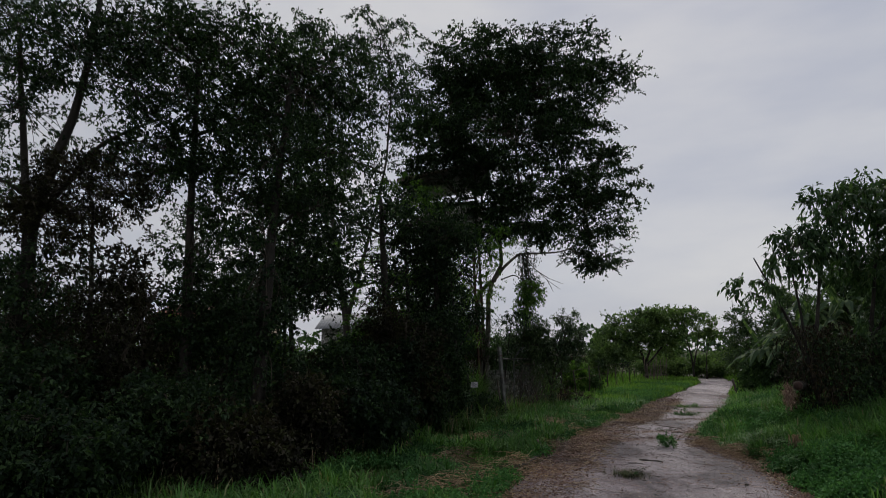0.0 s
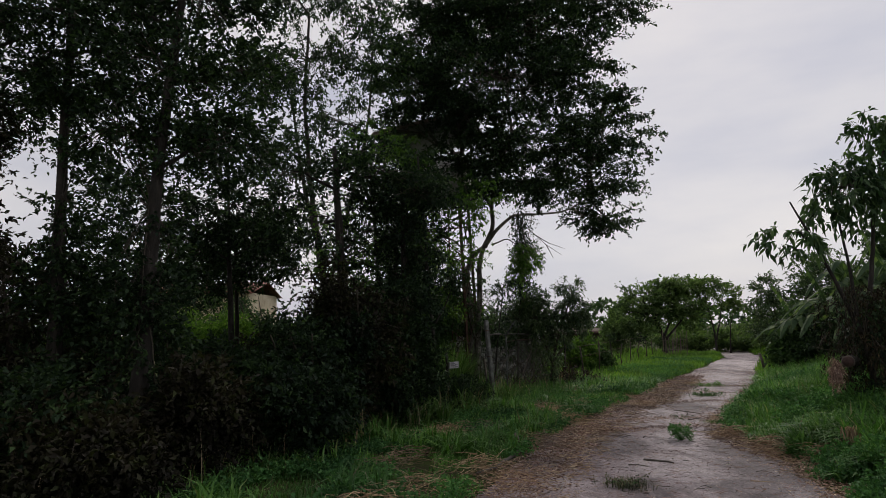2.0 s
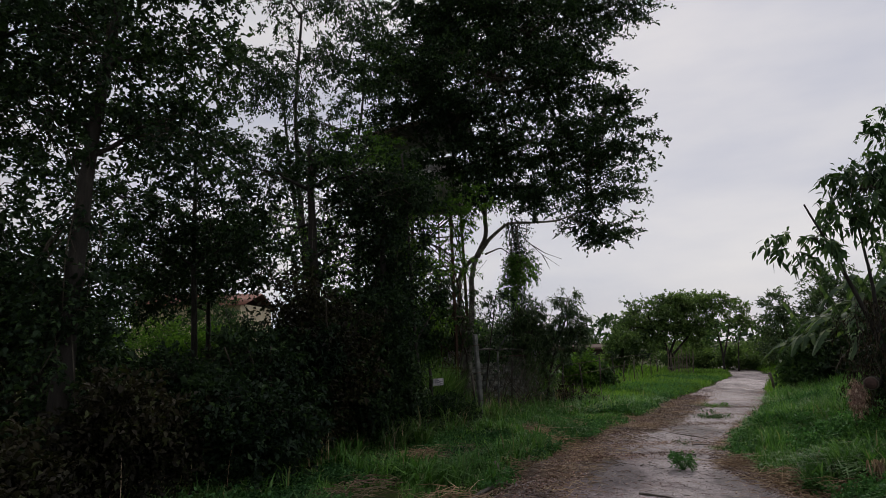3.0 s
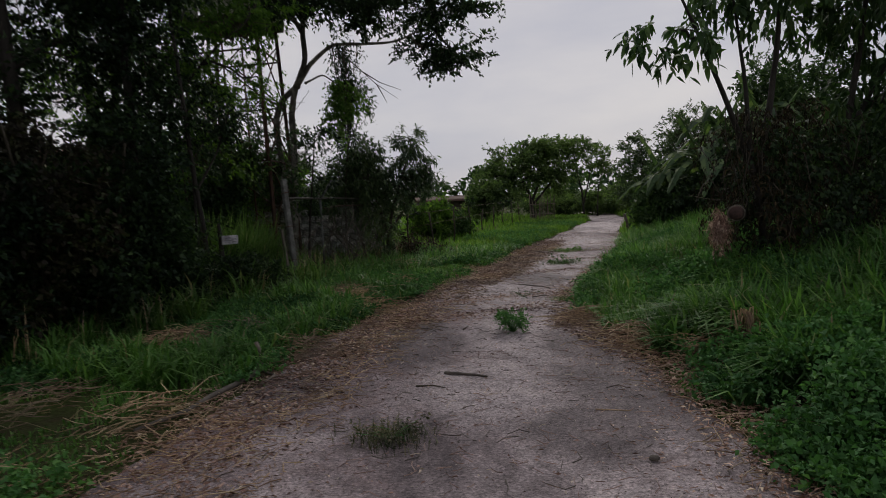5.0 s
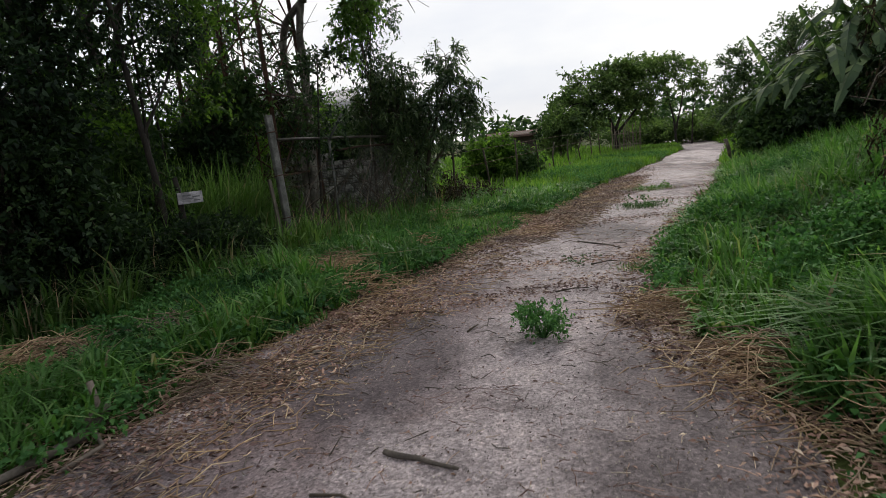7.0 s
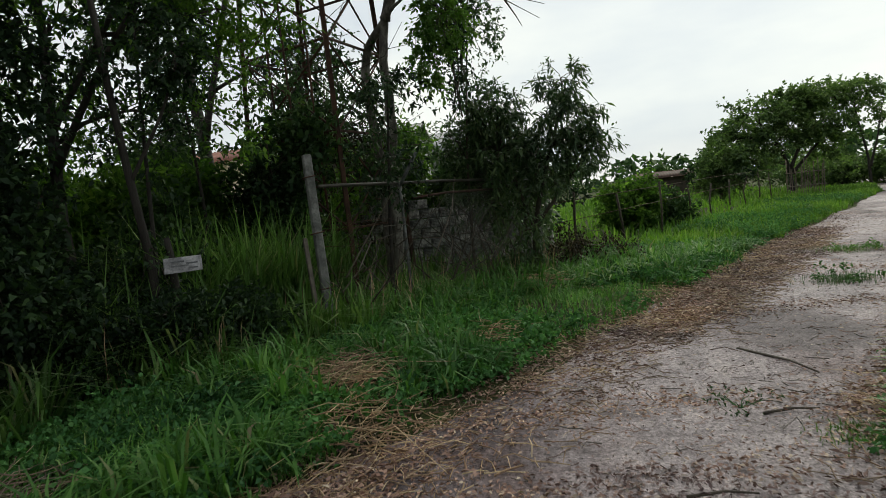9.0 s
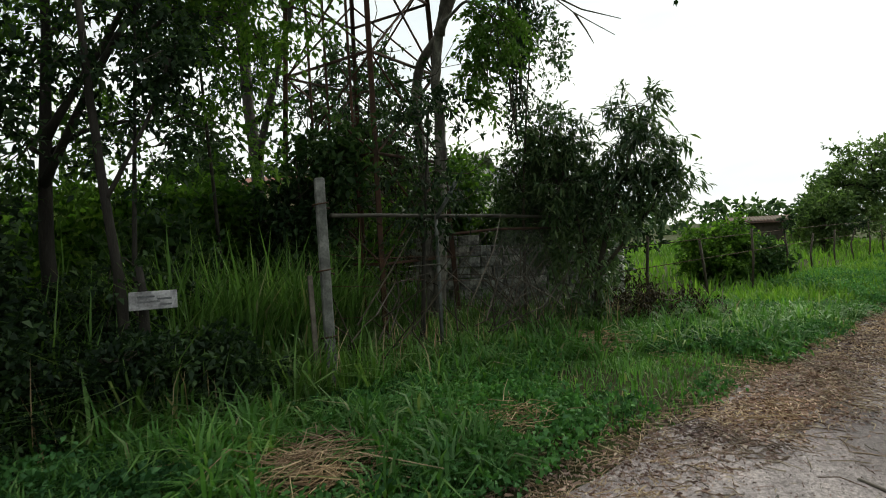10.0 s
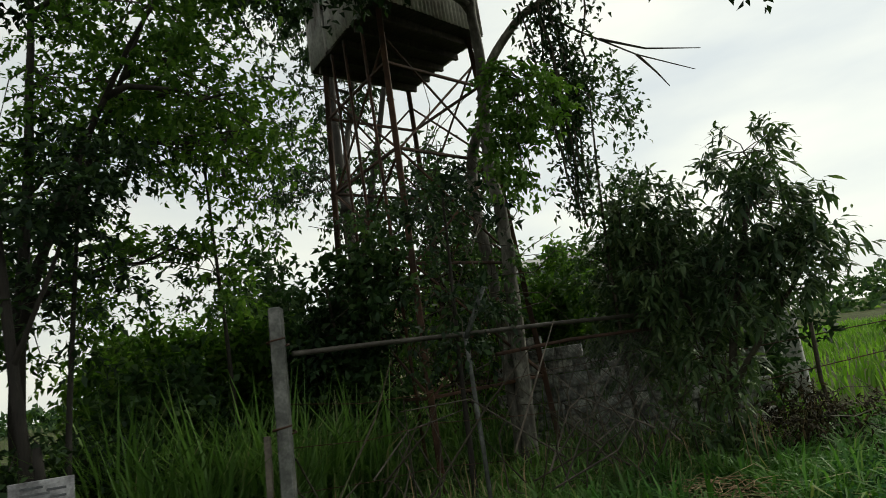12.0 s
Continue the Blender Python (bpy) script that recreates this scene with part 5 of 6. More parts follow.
for k, (p, q) in enumerate(((A, B), (B, C4), (C4, D), (D, A))):
    sq("corner_post", p + Vector((0, 0, FLOOR_Z)), p + Vector((0, 0, EAVE_Z + (0.35, -0.08, -0.1, 0.1)[k])), 0.08, 0.08, M_PLANK, tower)
    e = (q - p).normalized()
    nrm = Vector((e.y, -e.x, 0))
    if (p + q - 2 * mid4).dot(nrm) < 0:
        nrm = -nrm
    L = (q - p).length
    spans = ((0.0, 0.36), (0.36, 0.66), (0.72, 1.0)) if k != 3 else ((0.0, 0.5), (0.5, 1.0))
    for j, (s0, s1) in enumerate(spans):
        n = int((s1 - s0) * L / 0.018)
        rows = []
        hi = WALL_Z + (0.05, -0.04, 0.1)[j % 3]
        for i in range(n + 1):
            c = p + e * L * (s0 + (s1 - s0) * i / n) + nrm * (0.05 + 0.012 * math.cos(i * 0.018 / 0.076 * 2 * math.pi) + 0.015 * (j % 2))
            rows += [(c.x, c.y, FLOOR_Z + 0.0), (c.x, c.y, hi)]
        V = np.array(rows)
        F = np.array([[2 * i, 2 * i + 2, 2 * i + 3, 2 * i + 1] for i in range(n)])
        s = piece("wall_sheet", (V, F), M_SHEET, tower)
        s.modifiers.new("thick", "SOLIDIFY").thickness = 0.004
    sq("top_rail", p + Vector((0, 0, WALL_Z)), q + Vector((0, 0, WALL_Z)), 0.06, 0.05, M_PLANK, tower)
r0, r1 = mid4 + (A - mid4) * 1.45, mid4 + (B - mid4) * 1.75
r2, r3 = mid4 + (C4 - mid4) * 1.6, mid4 + (D - mid4) * 1.4
rows = []
n = 90
for i in range(n + 1):
    s = i / n
    w = 0.014 * math.cos(s * (r1 - r0).length / 0.076 * 2 * math.pi)
    c, d = r0 + (r1 - r0) * s, r3 + (r2 - r3) * s
    rows += [(c.x, c.y, EAVE_Z + 0.55 - 0.45 * s + w), (d.x, d.y, EAVE_Z + 0.25 - 0.35 * s + w)]
rf = piece("roof_sheet", (np.array(rows), np.array([[2 * i, 2 * i + 2, 2 * i + 3, 2 * i + 1] for i in range(n)])), M_GREYROOF, tower)
rf.modifiers.new("thick", "SOLIDIFY").thickness = 0.006
for s in (0.0, 0.5, 1.0):
    sq("rafter", r0 + (r1 - r0) * s + Vector((0, 0, EAVE_Z + 0.48 - 0.45 * s)), r3 + (r2 - r3) * s + Vector((0, 0, EAVE_Z + 0.18 - 0.35 * s)), 0.06, 0.09, M_PLANK, tower)
sq("fascia", r0 + Vector((0, 0, EAVE_Z + 0.47)), r1 + Vector((0, 0, EAVE_Z + 0.02)), 0.03, 0.12, M_PALLET, tower, "pale weathered fascia board")
for k, (x, y, z0, z1) in enumerate([(0.73, 23.35, 0.2, 5.65), (0.25, 23.5, 0.6, 5.6), (-0.1, 23.6, 0.4, 5.6)]):
    pl = thing("hanging_pole", at(x, y), "thin rusty pole standing under the tower", "pole", "poles under the tower")
    piece("shaft", tube(np.array([at(x + 0.1, y), (x + 0.03, y, 2.5), (x, y, z1)]), 0.022, 6), M_RUST, pl)


rtc = np.random.default_rng(33)
tc = thing("tower_creeper", at(0.5, 24.3), "dead and green creepers climbing the tower legs", "creeper")
Ct, Ot, _ = clumps_in([((0.5, 24.2, 1.6), (1.2, 1.1, 1.5)), ((0.2, 24.4, 3.4), (1.1, 1.0, 0.9)), ((1.4, 24.4, 2.4), (0.6, 0.6, 1.2))], 170, rtc, 0.3, 0.6)
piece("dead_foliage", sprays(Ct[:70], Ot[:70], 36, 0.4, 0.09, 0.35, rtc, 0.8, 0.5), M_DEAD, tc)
piece("green_foliage", sprays(Ct[70:], Ot[70:], 36, 0.4, 0.09, 0.5, rtc, 0.8, 0.4), M_MID, tc)
tagged(piece("creeper_stem", thin_sticks(Ct, Ct + rtc.normal(size=Ct.shape) * np.array([0.5, 0.5, 0.7]), 0.012, 0.005, rtc), M_TWIG, tc), kind="stuff")


# ---- buildings behind the trees ----
def block_house(name, label, x0, x1, y0, y1, h, wall, roofm, rise=0.9, windows=(), over=0.35):
    z = g0((x0 + x1) / 2, y0)
    t = thing(name, (x0, y0, z), label, "building")
    th = 0.2
    zs = z - 0.2
    # front wall in strips around its openings
    xs = sorted(windows)
    cur = x0
    for (a, b, lo, hi) in xs:
        part("wall", box(a - cur, th, h + 0.2, Matrix.Translation(((cur + a) / 2, y0 + th / 2, zs + (h + 0.2) / 2))), wall, t)
        part("wall", box(b - a, th, lo + 0.2, Matrix.Translation(((a + b) / 2, y0 + th / 2, zs + (lo + 0.2) / 2))), wall, t)
        part("wall", box(b - a, th, h - hi, Matrix.Translation(((a + b) / 2, y0 + th / 2, z + (h + hi) / 2))), wall, t)
        w = part("window", box(b - a, 0.03, hi - lo, Matrix.Translation(((a + b) / 2, y0 + 0.15, z + (lo + hi) / 2))), M_BLACK, t)
        part("sill", box(b - a + 0.12, 0.08, 0.05, Matrix.Translation(((a + b) / 2, y0 - 0.04, z + lo - 0.028))), wall, w)
        cur = b
    part("wall", box(x1 - cur, th, h + 0.2, Matrix.Translation(((cur + x1) / 2, y0 + th / 2, zs + (h + 0.2) / 2))), wall, t)
    part("wall", box(x1 - x0, th, h + 0.2, Matrix.Translation(((x0 + x1) / 2, y1 - th / 2, zs + (h + 0.2) / 2))), wall, t)
    for x in (x0 + th / 2, x1 - th / 2):
        part("wall", box(th, y1 - y0 - 2 * th, h + 0.2, Matrix.Translation((x, (y0 + y1) / 2, zs + (h + 0.2) / 2))), wall, t)
    ym = (y0 + y1) / 2
    for ya, yb in ((y0 - over, ym), (y1 + over, ym)):
        n = int((x1 - x0 + 2 * over) / 0.06)
        rows = []
        for i in range(n + 1):
            x = x0 - over + i * 0.06
            w = 0.02 * math.cos(i * 1.9)
            rows += [(x, ya, z + h - 0.1 + w), (x, yb, z + h + rise + w)]
        r = piece("roof", (np.array(rows), np.array([[2 * i, 2 * i + 2, 2 * i + 3, 2 * i + 1] for i in range(n)])), roofm, t)
        r.modifiers.new("thick", "SOLIDIFY").thickness = 0.02
    return t


block_house("house", "old cream plastered house with a rusted roof behind trees", -18.6, -12.0, 42.0, 48.0, 4.6, M_CREAM, M_ROOF, 0.8, [(-17.4, -16.2, 1.2, 2.6), (-14.3, -13.6, 1.0, 3.0)])
block_house("shed", "grey building with a sheet roof behind the tower", -7.5, 0.5, 40.0, 46.0, 3.6, M_BLOCK, M_GREYROOF, 1.0, [(-5.4, -4.2, 1.2, 2.4), (-2.2, -1.0, 1.2, 2.4)])
block_house("ruined_hut", "small stained white hut with a dark window", -1.9, 0.6, 30.0, 32.0, 3.3, M_WHITE, M_GREYROOF, 0.4, [(-1.1, -0.5, 1.9, 2.7)], 0.15)
# low block wall behind the fence
wf = thing("wall_stub", at(3.8, 30.0), "leftover piece of white painted wall", "wall")
part("body", box(0.5, 0.2, 1.7, Matrix.Translation((3.85, 30.0, 0.12)), 0.02), M_WHITE, wf)
block_house("far_shed", "low far shed with a rusty roof beyond the field", 9.0, 15.6, 62.0, 66.0, 1.5, M_PLANK, M_RUST, 0.35)
lw = tagged(thing("block_wall", at(2.6, 26.3), "low broken wall of pale grey blocks in the grass", "wall"))
rngl = np.random.default_rng(14)
bme = bmesh.new()
bmesh.ops.create_cube(bme, size=1.0, matrix=Matrix.Diagonal((0.385, 0.16, 0.185, 1)))
bmesh.ops.bevel(bme, geom=bme.edges[:], offset=0.01, segments=1, affect="EDGES")
bmd = bpy.data.meshes.new("block")
bme.to_mesh(bmd)
bme.free()
bmd.materials.append(M_BLOCK)
for r in range(9):
    for c in range(9):
        if r > 5 and rngl.uniform() < 0.25 * (r - 5):
            continue
        ob = new("block", bmd)
        ob.matrix_world = pose(0.7 + 0.4 * c * 0.94 + 0.2 * (r % 2) + rngl.normal() * 0.004, 25.7 + 0.34 * 0.4 * c, g0(2.6, 26.3) + 0.1 + r * 0.2, 0, 0, 20 + rngl.normal())
        ob.parent = lw
        ob.matrix_parent_inverse = lw.matrix_world.inverted()


# ---- grass, weeds, litter ----
def spread(n, x0, x1, y0, y1, rng, keep):
    x, y = rng.uniform(x0, x1, n), rng.uniform(y0, y1, n)
    k = keep(x, y)
    x, y = x[k], y[k]
    return np.stack([x, y, land(x, y) - 0.01], 1)


def stuff(name, label, VF, mat, category="grass"):
    return tagged(piece(name, VF, mat), label, category, kind="stuff")


rg = np.random.default_rng(77)


STRAW_AT = [(0.8, 15.45, 0.6, 420), (2.98, 18.3, 0.5, 460), (4.2, 23.3, 0.6, 200), (1.4, 12.5, 0.5, 110), (2.5, 14.7, 0.5, 160), (6.15, 13.9, 0.45, 320), (6.45, 12.9, 0.35, 200), (0.2, 13.2, 0.6, 130), (3.4, 17.3, 0.4, 140), (6.0, 15.3, 0.35, 140), (3.9, 19.6, 0.35, 120), (1.6, 16.2, 0.4, 140), (0.0, 10.3, 0.6, 170), (-0.8, 9.6, 0.6, 150), (0.45, 11.3, 0.5, 130)]


def off_straw(x, y):
    """False on the straw heaps, where the grass lies flat under them."""
    k = np.ones(len(x), bool)
    for sx, sy, r, _ in STRAW_AT:
        k &= np.hypot(x - sx, y - sy) > r * 0.85 + (smooth_noise(x * 4, y * 4, 70) - 0.5) * 0.35
    return k


def beside(n, y0, y1, d0, d1, side, rng, keep=None, power=1.0):
    """Points at d0 to d1 metres beside the lane, on its left (-1) or right (1)."""
    y = y0 + (y1 - y0) * rng.uniform(0, 1, n) ** power
    dd = rng.uniform(d0, d1, n)
    x = road_l(y) - dd if side < 0 else road_r(y) + dd
    k = dd + (smooth_noise(x * 1.5, y * 1.5, 41) - 0.5) * 0.45 > 0.06
    k &= off_straw(x, y)
    if keep:
        k &= keep(x, y)
    x, y = x[k], y[k]
    return np.stack([x, y, land(x, y) - 0.012], 1), dd[k]


P, d = beside(58000, 7.5, 28, 0, 4.6, -1, rg, lambda x, y: (x > fence_x(y) - 0.5) & (rg.uniform(size=len(x)) < 0.42 + 0.58 * ease((smooth_noise(x * 0.9, y * 0.9, 42) - 0.25) / 0.4)))
tuft = smooth_noise(P[:, 0] * 1.3, P[:, 1] * 1.3, 43)
h = (0.06 + 0.26 * tuft ** 2) * (0.6 + 0.4 * ease(d / 0.8))
stuff("verge_grass", "short green grass on the verge below the fence", blades(P, h * rg.uniform(0.6, 1.4, len(P)), 0.014, 0.8, rg), M_GRASS)


def tussocks(P, per, H, W, lean, rng):
    """Tufts of blades that spring from one foot and arch outwards."""
    Q = np.repeat(P, per, 0) + rng.normal(size=(len(P) * per, 3)) * np.array([0.035, 0.035, 0])
    hh = np.repeat(H * np.ones(len(P)), per) * rng.uniform(0.45, 1.15, len(Q))
    return blades(Q, hh, W * rng.uniform(0.7, 1.3, len(Q)), lean, rng)


P, d = beside(2400, 8, 27, 0.2, 4.2, -1, rg, lambda x, y: (x > fence_x(y) - 0.6) & (smooth_noise(x * 0.7, y * 0.7, 61) > 0.45))
stuff("verge_tussocks", "arching tufts of green grass on the verge", tussocks(P, 18, rg.uniform(0.25, 0.62, len(P)), 0.021, 1.15, rg), M_GRASS)
P, d = beside(4400, 11.6, 27, 0.05, 4.6, 1, rg, lambda x, y: smooth_noise(x * 0.8, y * 0.8, 62) > 0.32, 1.3)
stuff("bank_tussocks", "tall arching tufts of lush grass on the bank", tussocks(P, 15, (0.26 + 0.75 * smooth_noise(P[:, 0] * 0.6, P[:, 1] * 0.6, 63)) * (0.6 + 0.4 * ease(d / 0.7)), 0.026, 1.0, rg), M_GRASS)
P = spread(1200, -4, 4.2, 16.2, 26, rg, lambda x, y: (fence_x(y) - x > -0.75) & (fence_x(y) - x < 3.2))
stuff("fence_tussocks", "tall arching grass tufts along the fence", tussocks(P, 16, rg.uniform(0.45, 1.1, len(P)) * np.where((P[:, 1] > 20.9) & (P[:, 0] > 1.2), 0.6, 1.0), 0.025, 1.0, rg), M_TALL)
P, d = beside(16000, 28, 50, 0, 4.0, -1, rg)
stuff("far_verge_grass", "green grass along the far verge", blades(P, rg.uniform(0.12, 0.35, len(P)), 0.026, 0.7, rg), M_LAWN)
P, d = beside(21000, 9.0, 27, 0, 4.6, 1, rg, lambda x, y: rg.uniform(size=len(x)) < 0.2 + 0.8 * smooth_noise(x * 1.1, y * 1.1, 52), 1.2)
h = 0.12 + (0.2 + 0.38 * smooth_noise(P[:, 0] * 0.9, P[:, 1] * 0.9, 45)) * ease(d / 0.8) * (0.45 + 0.55 * ease((P[:, 1] - 12.2) / 1.5))
stuff("bank_grass", "lush green grass on the bank beside the lane", blades(P, h * rg.uniform(0.6, 1.4, len(P)), 0.018, 0.9, rg), M_GRASS)
P, d = beside(20000, 24, 56, 0, 12, 1, rg)
stuff("far_grass", "bright short grass on the far bank", blades(P, rg.uniform(0.15, 0.34, len(P)), 0.034, 0.6, rg), M_LAWN)
P = spread(21000, -12, 16, 26, 70, rg, lambda x, y: (x < np.interp(y, [24.2, 36.5, 46, 70], [4.4, 10.0, 14.2, 20])))
stuff("field_grass", "pale green field beyond the fence", blades(P, rg.uniform(0.2, 0.55, len(P)), 0.045, 0.5, rg), M_LAWN)


def tall_zone(x, y):
    d = fence_x(y) - x
    return (d > -0.5) & (d < 5.5) & (y > 16.6 - 0.2 * x * (x < 0)) & (rg.uniform(size=len(x)) < 0.3 + 0.7 * smooth_noise(x * 1.1, y * 1.1, 46))


P = spread(30000, -9, 3.6, 9.5, 26, rg, tall_zone)
d = fence_x(P[:, 1]) - P[:, 0]
h = ((0.35 + 0.5 * ease((P[:, 1] - 17.5) / 1.5)) + 0.75 * smooth_noise(P[:, 0] * 0.8, P[:, 1] * 0.8, 47)) * (0.62 + 0.38 * ease((d + 0.4) / 1.0))
stuff("tall_grass", "tall rank grass along the fence under the trees", blades(P, h * rg.uniform(0.7, 1.3, len(P)) * np.where((P[:, 1] > 20.9) & (P[:, 0] > 1.2), 0.55, 1.0), 0.018, 0.75, rg), M_TALL)
P = spread(700, -1.6, 1.9, 19.6, 22.4, rg, lambda x, y: (fence_x(y) - x > 0.45) & (fence_x(y) - x < 2.4) & (smooth_noise(x * 1.2, y * 1.2, 67) > 0.35))
stuff("rank_grass", "head-high clumps of fresh rank grass behind the fence", tussocks(P, 16, rg.uniform(0.9, 2.0, len(P)), 0.024, 0.6, rg), M_TALL)
P = spread(9000, -10, -0.5, 6.5, 12.5, rg, lambda x, y: (fence_x(y) - x > -0.9))
stuff("rough_grass", "dark rank grass below the thicket", blades(P, rg.uniform(0.15, 0.6, len(P)), 0.015, 0.9, rg), M_TALL)
P = spread(4200, -9, 5, 9.6, 26, rg, lambda x, y: (fence_x(y) - x > -0.7) & (fence_x(y) - x < 0.8))
stuff("dry_stalks", "dry bent stalks standing in the grass", blades(P, rg.uniform(0.3, 1.0, len(P)), 0.009, 0.5, rg), M_STRAW, "stalks")


def weeds(P, rng, n, reach, length, up=0.12):
    C = P + np.array([0, 0, up])
    return sprays(C, np.tile([[0, 0, 0.4]], (len(C), 1)), n, reach, length, 0.62, rng, 0.5, 0.2)


P, d = beside(7600, 8, 40, 0.1, 3.6, -1, rg, lambda x, y: (fence_x(y) - x < 0.3) & (smooth_noise(x * 0.9, y * 0.9, 48) > 0.47), 1.3)
stuff("verge_weeds", "broad-leaved creeping weeds on the verge", weeds(P, rg, 26, 0.2, 0.052), M_WEED, "weeds")
P, d = beside(13000, 9.4, 24, -0.12, 4.5, 1, rg, lambda x, y: smooth_noise(x * 0.8, y * 0.8, 49) + 0.35 * (y < 13.2) > 0.5, 1.5)
stuff("bank_weeds", "broad-leaved green weeds on the bank", weeds(P + np.stack([0 * d, 0 * d, 0.42 * smooth_noise(P[:, 0] * 1.1, P[:, 1] * 1.1, 64) ** 1.5 * ease(d / 0.6)], 1), rg, 26, 0.22, 0.05, 0.12), M_WEED, "weeds")


def edge_litter(x, y):
    dl, dr = x - road_l(y), road_r(y) - x
    p = np.exp(-np.abs(dl - 0.25) / 0.55) + 0.7 * np.exp(-np.abs(dr - 0.15) / 0.3) + 0.06
    return (dl > -0.6) & (dr > -0.4) & (rg.uniform(size=len(x)) < p * (0.3 + smooth_noise(x * 1.2, y * 1.2, 50)))


P = spread(170000, 0, 14, 9, 34, rg, edge_litter)
P[:, 2] = np.maximum(P[:, 2], -0.69 * ease((P[:, 1] + 1) / 11)) + 0.03
D3 = rg.normal(size=P.shape) * np.array([1, 1, 0.1])
stuff("leaf_litter", "brown fallen leaves along the edges of the lane", leaf_quads(P, D3, rg.uniform(0.015, 0.05, len(P)), 0.016, rg, 0.1), M_LITTER, "leaves")


def mulch(n, y0, y1, d0, d1, side, rng):
    y = rng.uniform(y0, y1, n)
    dd = d0 + (d1 - d0) * rng.beta(2, 2, n)
    x = road_l(y) - dd if side < 0 else road_r(y) + dd
    k = rng.uniform(size=n) < 0.15 + 1.1 * smooth_noise(x * 0.9, y * 0.9, 58) ** 2
    x, y = x[k], y[k]
    return np.stack([x, y, np.maximum(land(x, y), -0.69 * ease((y + 1) / 11.0) + 0.01) + rng.uniform(0.01, 0.035, len(x))], 1)


P = np.concatenate([mulch(32000, 8.5, 30, -1.1, 0.4, -1, rg), mulch(15000, 8.5, 24, -0.45, 0.25, 1, rg)])
stuff("edge_mulch", "band of reddish brown dry leaves at the lane edge", leaf_quads(P, rg.normal(size=P.shape) * np.array([1, 1, 0.15]), rg.uniform(0.025, 0.075, len(P)), 0.02, rg, 0.1), M_LITTER, "leaves")
J = []
for jy, xa, xb, nj in ((16.1, 3.3, 6.0, 1300), (17.6, 4.0, 6.6, 700), (20.6, 5.3, 8.3, 900), (23.0, 6.8, 9.4, 600), (25.0, 7.6, 10.6, 700)):
    jx = rg.uniform(xa, xb, nj)
    yy = jy + (smooth_noise(jx * 1.4, jx * 0 + jy, 71) - 0.5) * 0.7 + rg.normal(size=nj) * 0.16 + (jx - xa) * 0.12
    J.append(np.stack([jx, yy, -0.69 * ease((yy + 1) / 11.0) + 0.022 + rg.uniform(0, 0.02, nj)], 1))
J = np.concatenate(J)
stuff("joint_litter", "dry leaves caught in the cracks across the lane", leaf_quads(J, rg.normal(size=J.shape) * np.array([1, 1, 0.12]), rg.uniform(0.02, 0.055, len(J)), 0.018, rg, 0.1), M_LITTER, "leaves")
P = np.concatenate([mulch(12000, 9.5, 28, -1.4, 0.6, -1, rg), mulch(5000, 9.5, 22, -0.4, 0.6, 1, rg)])
an = rg.uniform(0, 6.28, len(P))
Q = P + np.stack([np.cos(an), np.sin(an), rg.normal(size=len(P)) * 0.08], 1) * rg.uniform(0.06, 0.3, (len(P), 1))
stuff("edge_straw", "scattered dry straw along the lane edge", thin_sticks(P, Q, 0.0048, 0.003, rg), M_STRAW, "straw")



P = spread(60000, 0, 10, 9.3, 22, rg, lambda x, y: (x > road_l(y) - 0.2) & (x < road_r(y) + 0.2) & (rg.uniform(size=len(x)) < 0.25 + 0.9 * smooth_noise(x * 0.8, y * 0.8, 66) ** 2))
P[:, 2] = -0.69 * ease((P[:, 1] + 1) / 11) + 0.02 + (smooth_noise(P[:, 0] * 1.2, P[:, 1] * 1.2, 21) - 0.5) * 0.035
stuff("road_grit", "grit and small chips scattered over the lane", leaf_quads(P, rg.normal(size=P.shape) * np.array([1, 1, 0.3]), rg.uniform(0.006, 0.017, len(P)), 0.009, rg, 0.3), M_GRIT, "grit")


def straw_at(x, y, r, n, seed, L=0.36, rise=0.26):
    rng = np.random.default_rng(seed)
    t = thing("straw_heap", at(x, y), "heap of dry cut straw on the verge", "straw", "straw heaps")
    a = np.stack([x + rng.normal(size=n) * r * 0.5, y + rng.normal(size=n) * r * 0.5, np.zeros(n)], 1)
    a[:, 2] = land(a[:, 0], a[:, 1]) + 0.02 + rng.uniform(0, rise, n) * np.exp(-((a[:, 0] - x) ** 2 + (a[:, 1] - y) ** 2) / r ** 2)
    b = a + np.stack([rng.normal(size=n), rng.normal(size=n), rng.normal(size=n) * 0.12], 1) * L * 0.6
    b[:, 2] = np.maximum(b[:, 2], land(b[:, 0], b[:, 1]) + 0.015)
    tagged(piece("straw_mat", thin_sticks(a, b, 0.005, 0.0025, rng), M_STRAW, t), kind="stuff")


for k, (x, y, r, n) in enumerate(STRAW_AT):
    straw_at(x, y, r, n, 400 + k)

P = spread(9000, 1, 9, 9.5, 26, rg, lambda x, y: (x > road_l(y)) & (x < road_r(y)) & (rg.uniform(size=len(x)) < 0.5))
P[:, 2] = -0.69 * ease((P[:, 1] + 1) / 11) + 0.028
an = rg.uniform(0, 6.28, len(P))
Q = P + np.stack([np.cos(an), np.sin(an), 0 * an], 1) * rg.uniform(0.03, 0.16, (len(P), 1))
stuff("road_twigs", "small twigs and straws scattered on the lane", thin_sticks(P, Q, 0.003, 0.002, rg), M_LITTER, "twigs")


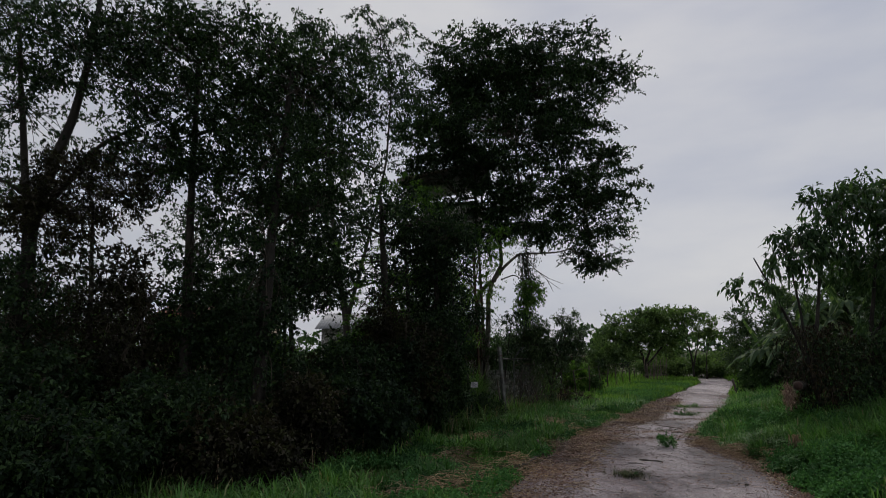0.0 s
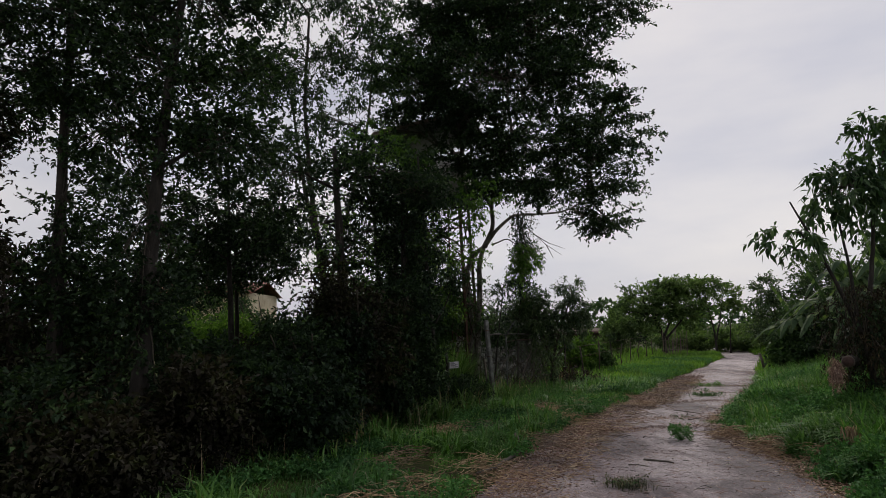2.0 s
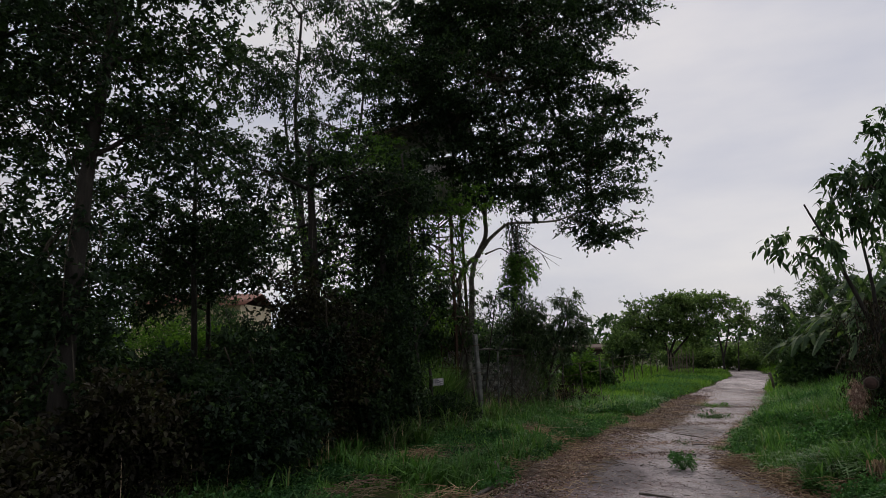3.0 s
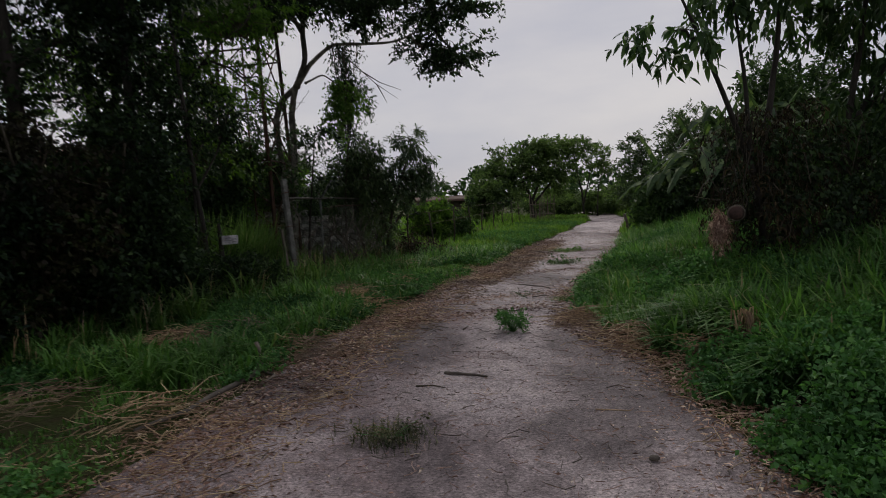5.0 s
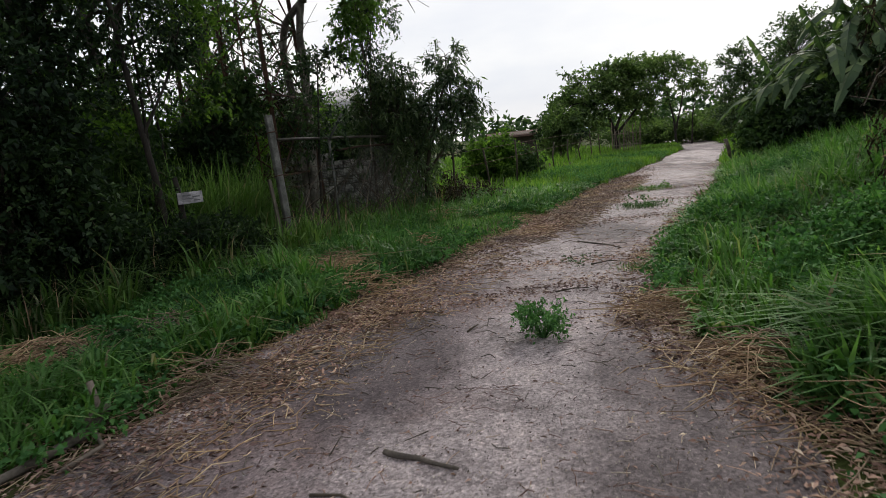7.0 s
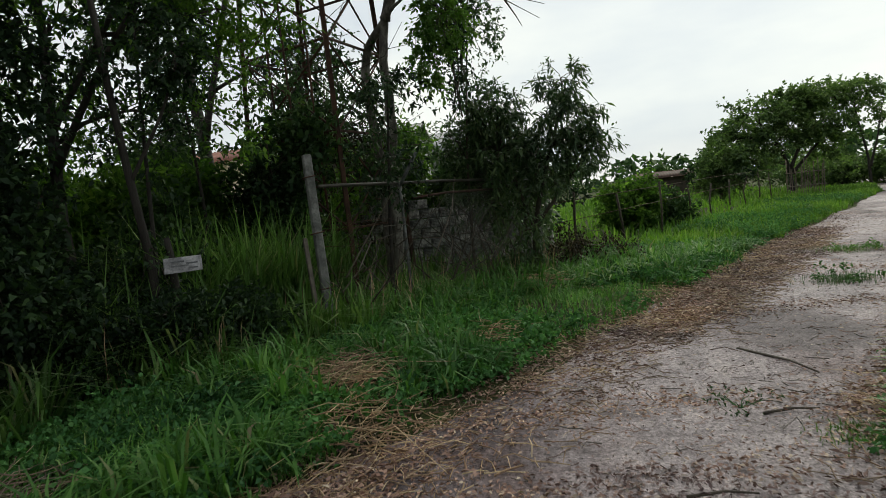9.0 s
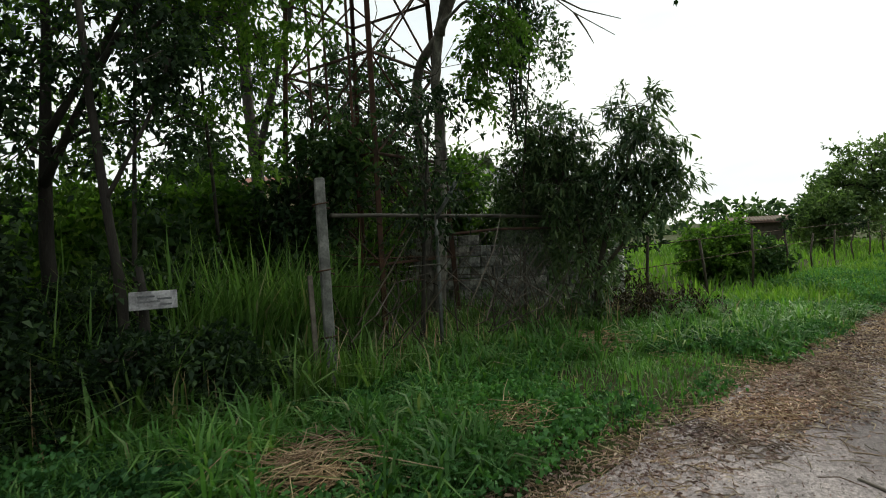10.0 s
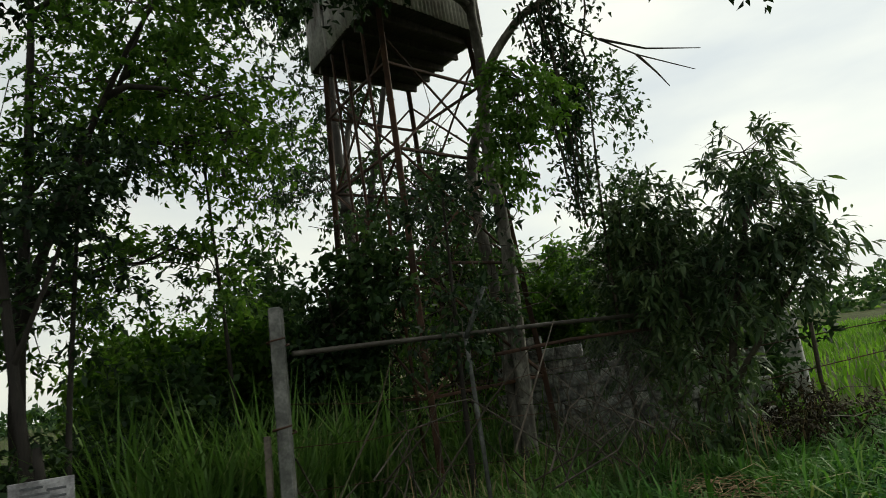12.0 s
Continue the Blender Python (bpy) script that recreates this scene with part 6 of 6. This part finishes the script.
P = spread(560, 1, 9, 9.8, 20, rg, lambda x, y: (x > road_l(y) + 0.1) & (x < road_r(y) - 0.1) & (rg.uniform(size=len(x)) < 0.9))
P[:, 2] = -0.69 * ease((P[:, 1] + 1) / 11) + 0.03
an = rg.uniform(0, 6.28, len(P))
Q = P + np.stack([np.cos(an), np.sin(an), 0.04 * np.sin(an * 7)], 1) * rg.uniform(0.05, 0.2, (len(P), 1))
stuff("dark_twigs", "dark broken twigs lying about on the lane", thin_sticks(P, Q, 0.005, 0.003, rg, 0.0, 0.14), M_STICK, "twigs")


def stick(pts, r, label, mat=M_STICK, sides=6, name="fallen_branch"):
    t = thing(name, pts[0], label, "branch", "fallen branches")
    piece("wood", tube(np.array(pts), np.linspace(r, r * 0.5, len(pts)), sides), mat, t, smooth=True)
    return t


def on_road(x, y, dz=0.03):
    return (x, y, float(-0.69 * ease((y + 1) / 11.0)) + dz)


stick([on_road(3.9, 13.35), on_road(3.98, 13.27, 0.042), on_road(4.08, 13.24, 0.034), on_road(4.16, 13.15, 0.044), on_road(4.28, 13.1)], 0.02, "short dark stick lying on the lane")
b = stick([at(2.05, 14.15, 0.12), at(2.0, 13.9, 0.05), at(1.85, 13.5, 0.05), at(1.7, 13.1, 0.06), at(1.6, 12.75, 0.05), at(1.3, 12.3, 0.04)], 0.035, "long crooked grey branch along the verge")
piece("side_twig", tube(np.array([at(2.05, 13.95, 0.05), at(2.2, 13.75, 0.05), at(2.1, 13.5, 0.04)]), 0.016, 5), M_STICK, b)
piece("stub", tube(np.array([at(2.0, 13.9, 0.05), at(2.04, 14.05, 0.2), at(1.98, 14.12, 0.3)]), 0.024, 5), M_STICK, b)
stick([at(0.5, 15.2, 0.15), at(0.1, 14.6, 0.12), at(-0.4, 13.9, 0.1)], 0.025, "dark fallen branch in the grass")
for xa, ya, xb, yb in ((5.38, 16.42, 5.72, 16.46), (6.01, 17.56, 6.36, 17.63), (4.44, 15.37, 4.54, 15.55), (3.78, 16.18, 4.24, 16.08), (3.57, 12.99, 3.83, 12.86)):
    stick([on_road(xa, ya), on_road((xa + xb) / 2 + 0.02, (ya + yb) / 2 + 0.03, 0.036), on_road(xb, yb)], 0.01, "short dark twig lying on the lane", M_TWIG)
stick([on_road(6.2, 19.2), on_road(6.5, 18.75), on_road(6.6, 18.4)], 0.014, "thin twig lying on the lane")
stick([on_road(4.9, 11.9), on_road(5.15, 11.8)], 0.008, "thin pale straw lying on the lane", M_STRAW)
stick([at(0.95, 18.6, 0.0), at(0.98, 18.6, 0.35), at(1.1, 18.65, 0.5), at(1.15, 18.68, 0.52)], 0.015, "forked dead stem in the grass")
stick([at(6.5, 12.1, 0.02), at(6.45, 12.0, 0.18), at(6.3, 11.9, 0.25)], 0.012, "pale dead stem at the lane edge")
for k, (x, y) in enumerate([(2.9, 13.95), (4.9, 10.9), (3.2, 15.2)]):
    st = thing("stone", on_road(x, y), "small dark stone on the lane", "stone", "stones")
    bm = bmesh.new()
    bmesh.ops.create_icosphere(bm, subdivisions=2, radius=0.03, matrix=Matrix.Translation(on_road(x, y, 0.035)) @ Matrix.Diagonal((1.2, 0.9, 0.7, 1)))
    for v in bm.verts:
        v.co += Vector(noise.noise_vector(v.co * 30)) * 0.006
    part("stone_body", bm, M_STICK, st)

stump = thing("cut_stump", at(6.65, 12.55), "pale dry cut stump of grass stems on the bank", "stump")
rs = np.random.default_rng(8)
C = np.array([at(6.65, 12.55)] * 60) + rs.normal(size=(60, 3)) * np.array([0.05, 0.05, 0])
piece("cut_clump", thin_sticks(C, C + rs.normal(size=(60, 3)) * 0.05 + np.array([0, 0, 0.44]), 0.014, 0.009, rs), M_STRAW, stump)
C = np.array([at(7.1, 12.6, 0.2)] * 14) + rs.normal(size=(14, 3)) * 0.06
piece("bent_stem", thin_sticks(C, C + rs.normal(size=(14, 3)) * 0.25, 0.012, 0.006, rs), M_STRAW, stump)


def lane_weed(x, y, r, h, seed, mat, grassy=False, n=26, per=16, length=0.055, tuft=None):
    rng = np.random.default_rng(seed)
    t = thing("lane_weed", on_road(x, y), "low weed growing out of a crack in the lane", "weed", "weeds in the lane")
    a = rng.uniform(0, 6.28, n)
    base = np.array([on_road(x, y, 0.015)] * n)
    tip = base + np.stack([np.cos(a) * r * rng.uniform(0.3, 1, n), np.sin(a) * r * rng.uniform(0.3, 1, n), h * rng.uniform(0.3, 1, n)], 1)
    piece("stem_cluster", thin_sticks(base, tip, 0.005, 0.002, rng, -0.1), M_WEED, t)
    if grassy:
        Pg = np.array([on_road(x, y, 0.01)] * 420) + rng.normal(size=(420, 3)) * np.array([r * 0.55, r * 0.45, 0])
        tagged(piece("grass_tuft", blades(Pg, h * rng.uniform(0.5, 1.3, 420), 0.007, 0.9, rng), tuft or M_TALL, t), kind="stuff")
    piece("foliage", sprays(tip, unit(tip - base), per, 0.1, length, 0.5, rng, 0.8, 0.2), mat, t)


lane_weed(5.02, 15.0, 0.2, 0.25, 500, M_WEED, False, 44, 30, 0.034)
lane_weed(3.26, 11.75, 0.28, 0.12, 501, M_DULL, True, 14, 14, 0.03, M_DULL)
lane_weed(5.9, 17.7, 0.24, 0.1, 502, M_MID, False, 9, 7, 0.035)
lane_weed(8.2, 22.4, 0.4, 0.14, 503, M_GRASS, True, 8)
lane_weed(9.3, 25.4, 0.45, 0.12, 504, M_GRASS, True, 8)
lane_weed(6.5, 17.2, 0.25, 0.06, 505, M_WEED, True, 5)

# distant woods
rd = np.random.default_rng(90)
C = []
for _ in range(900):
    a = rd.uniform(-1.5, 1.5)
    r = rd.uniform(110, 150)
    C.append((r * math.sin(a), r * math.cos(a), rd.uniform(-0.5, 1) * (2.6 + 2.0 * smooth_noise(np.array(a * 14.0), np.array(1.0), 6)) + 0.6))
C = np.array(C)
stuff("distant_woods", "low line of distant woods beyond the field", sprays(C, unit(rd.normal(size=C.shape)), 26, 2.2, 1.1, 0.6, rd, 0.6), M_MID, "trees")
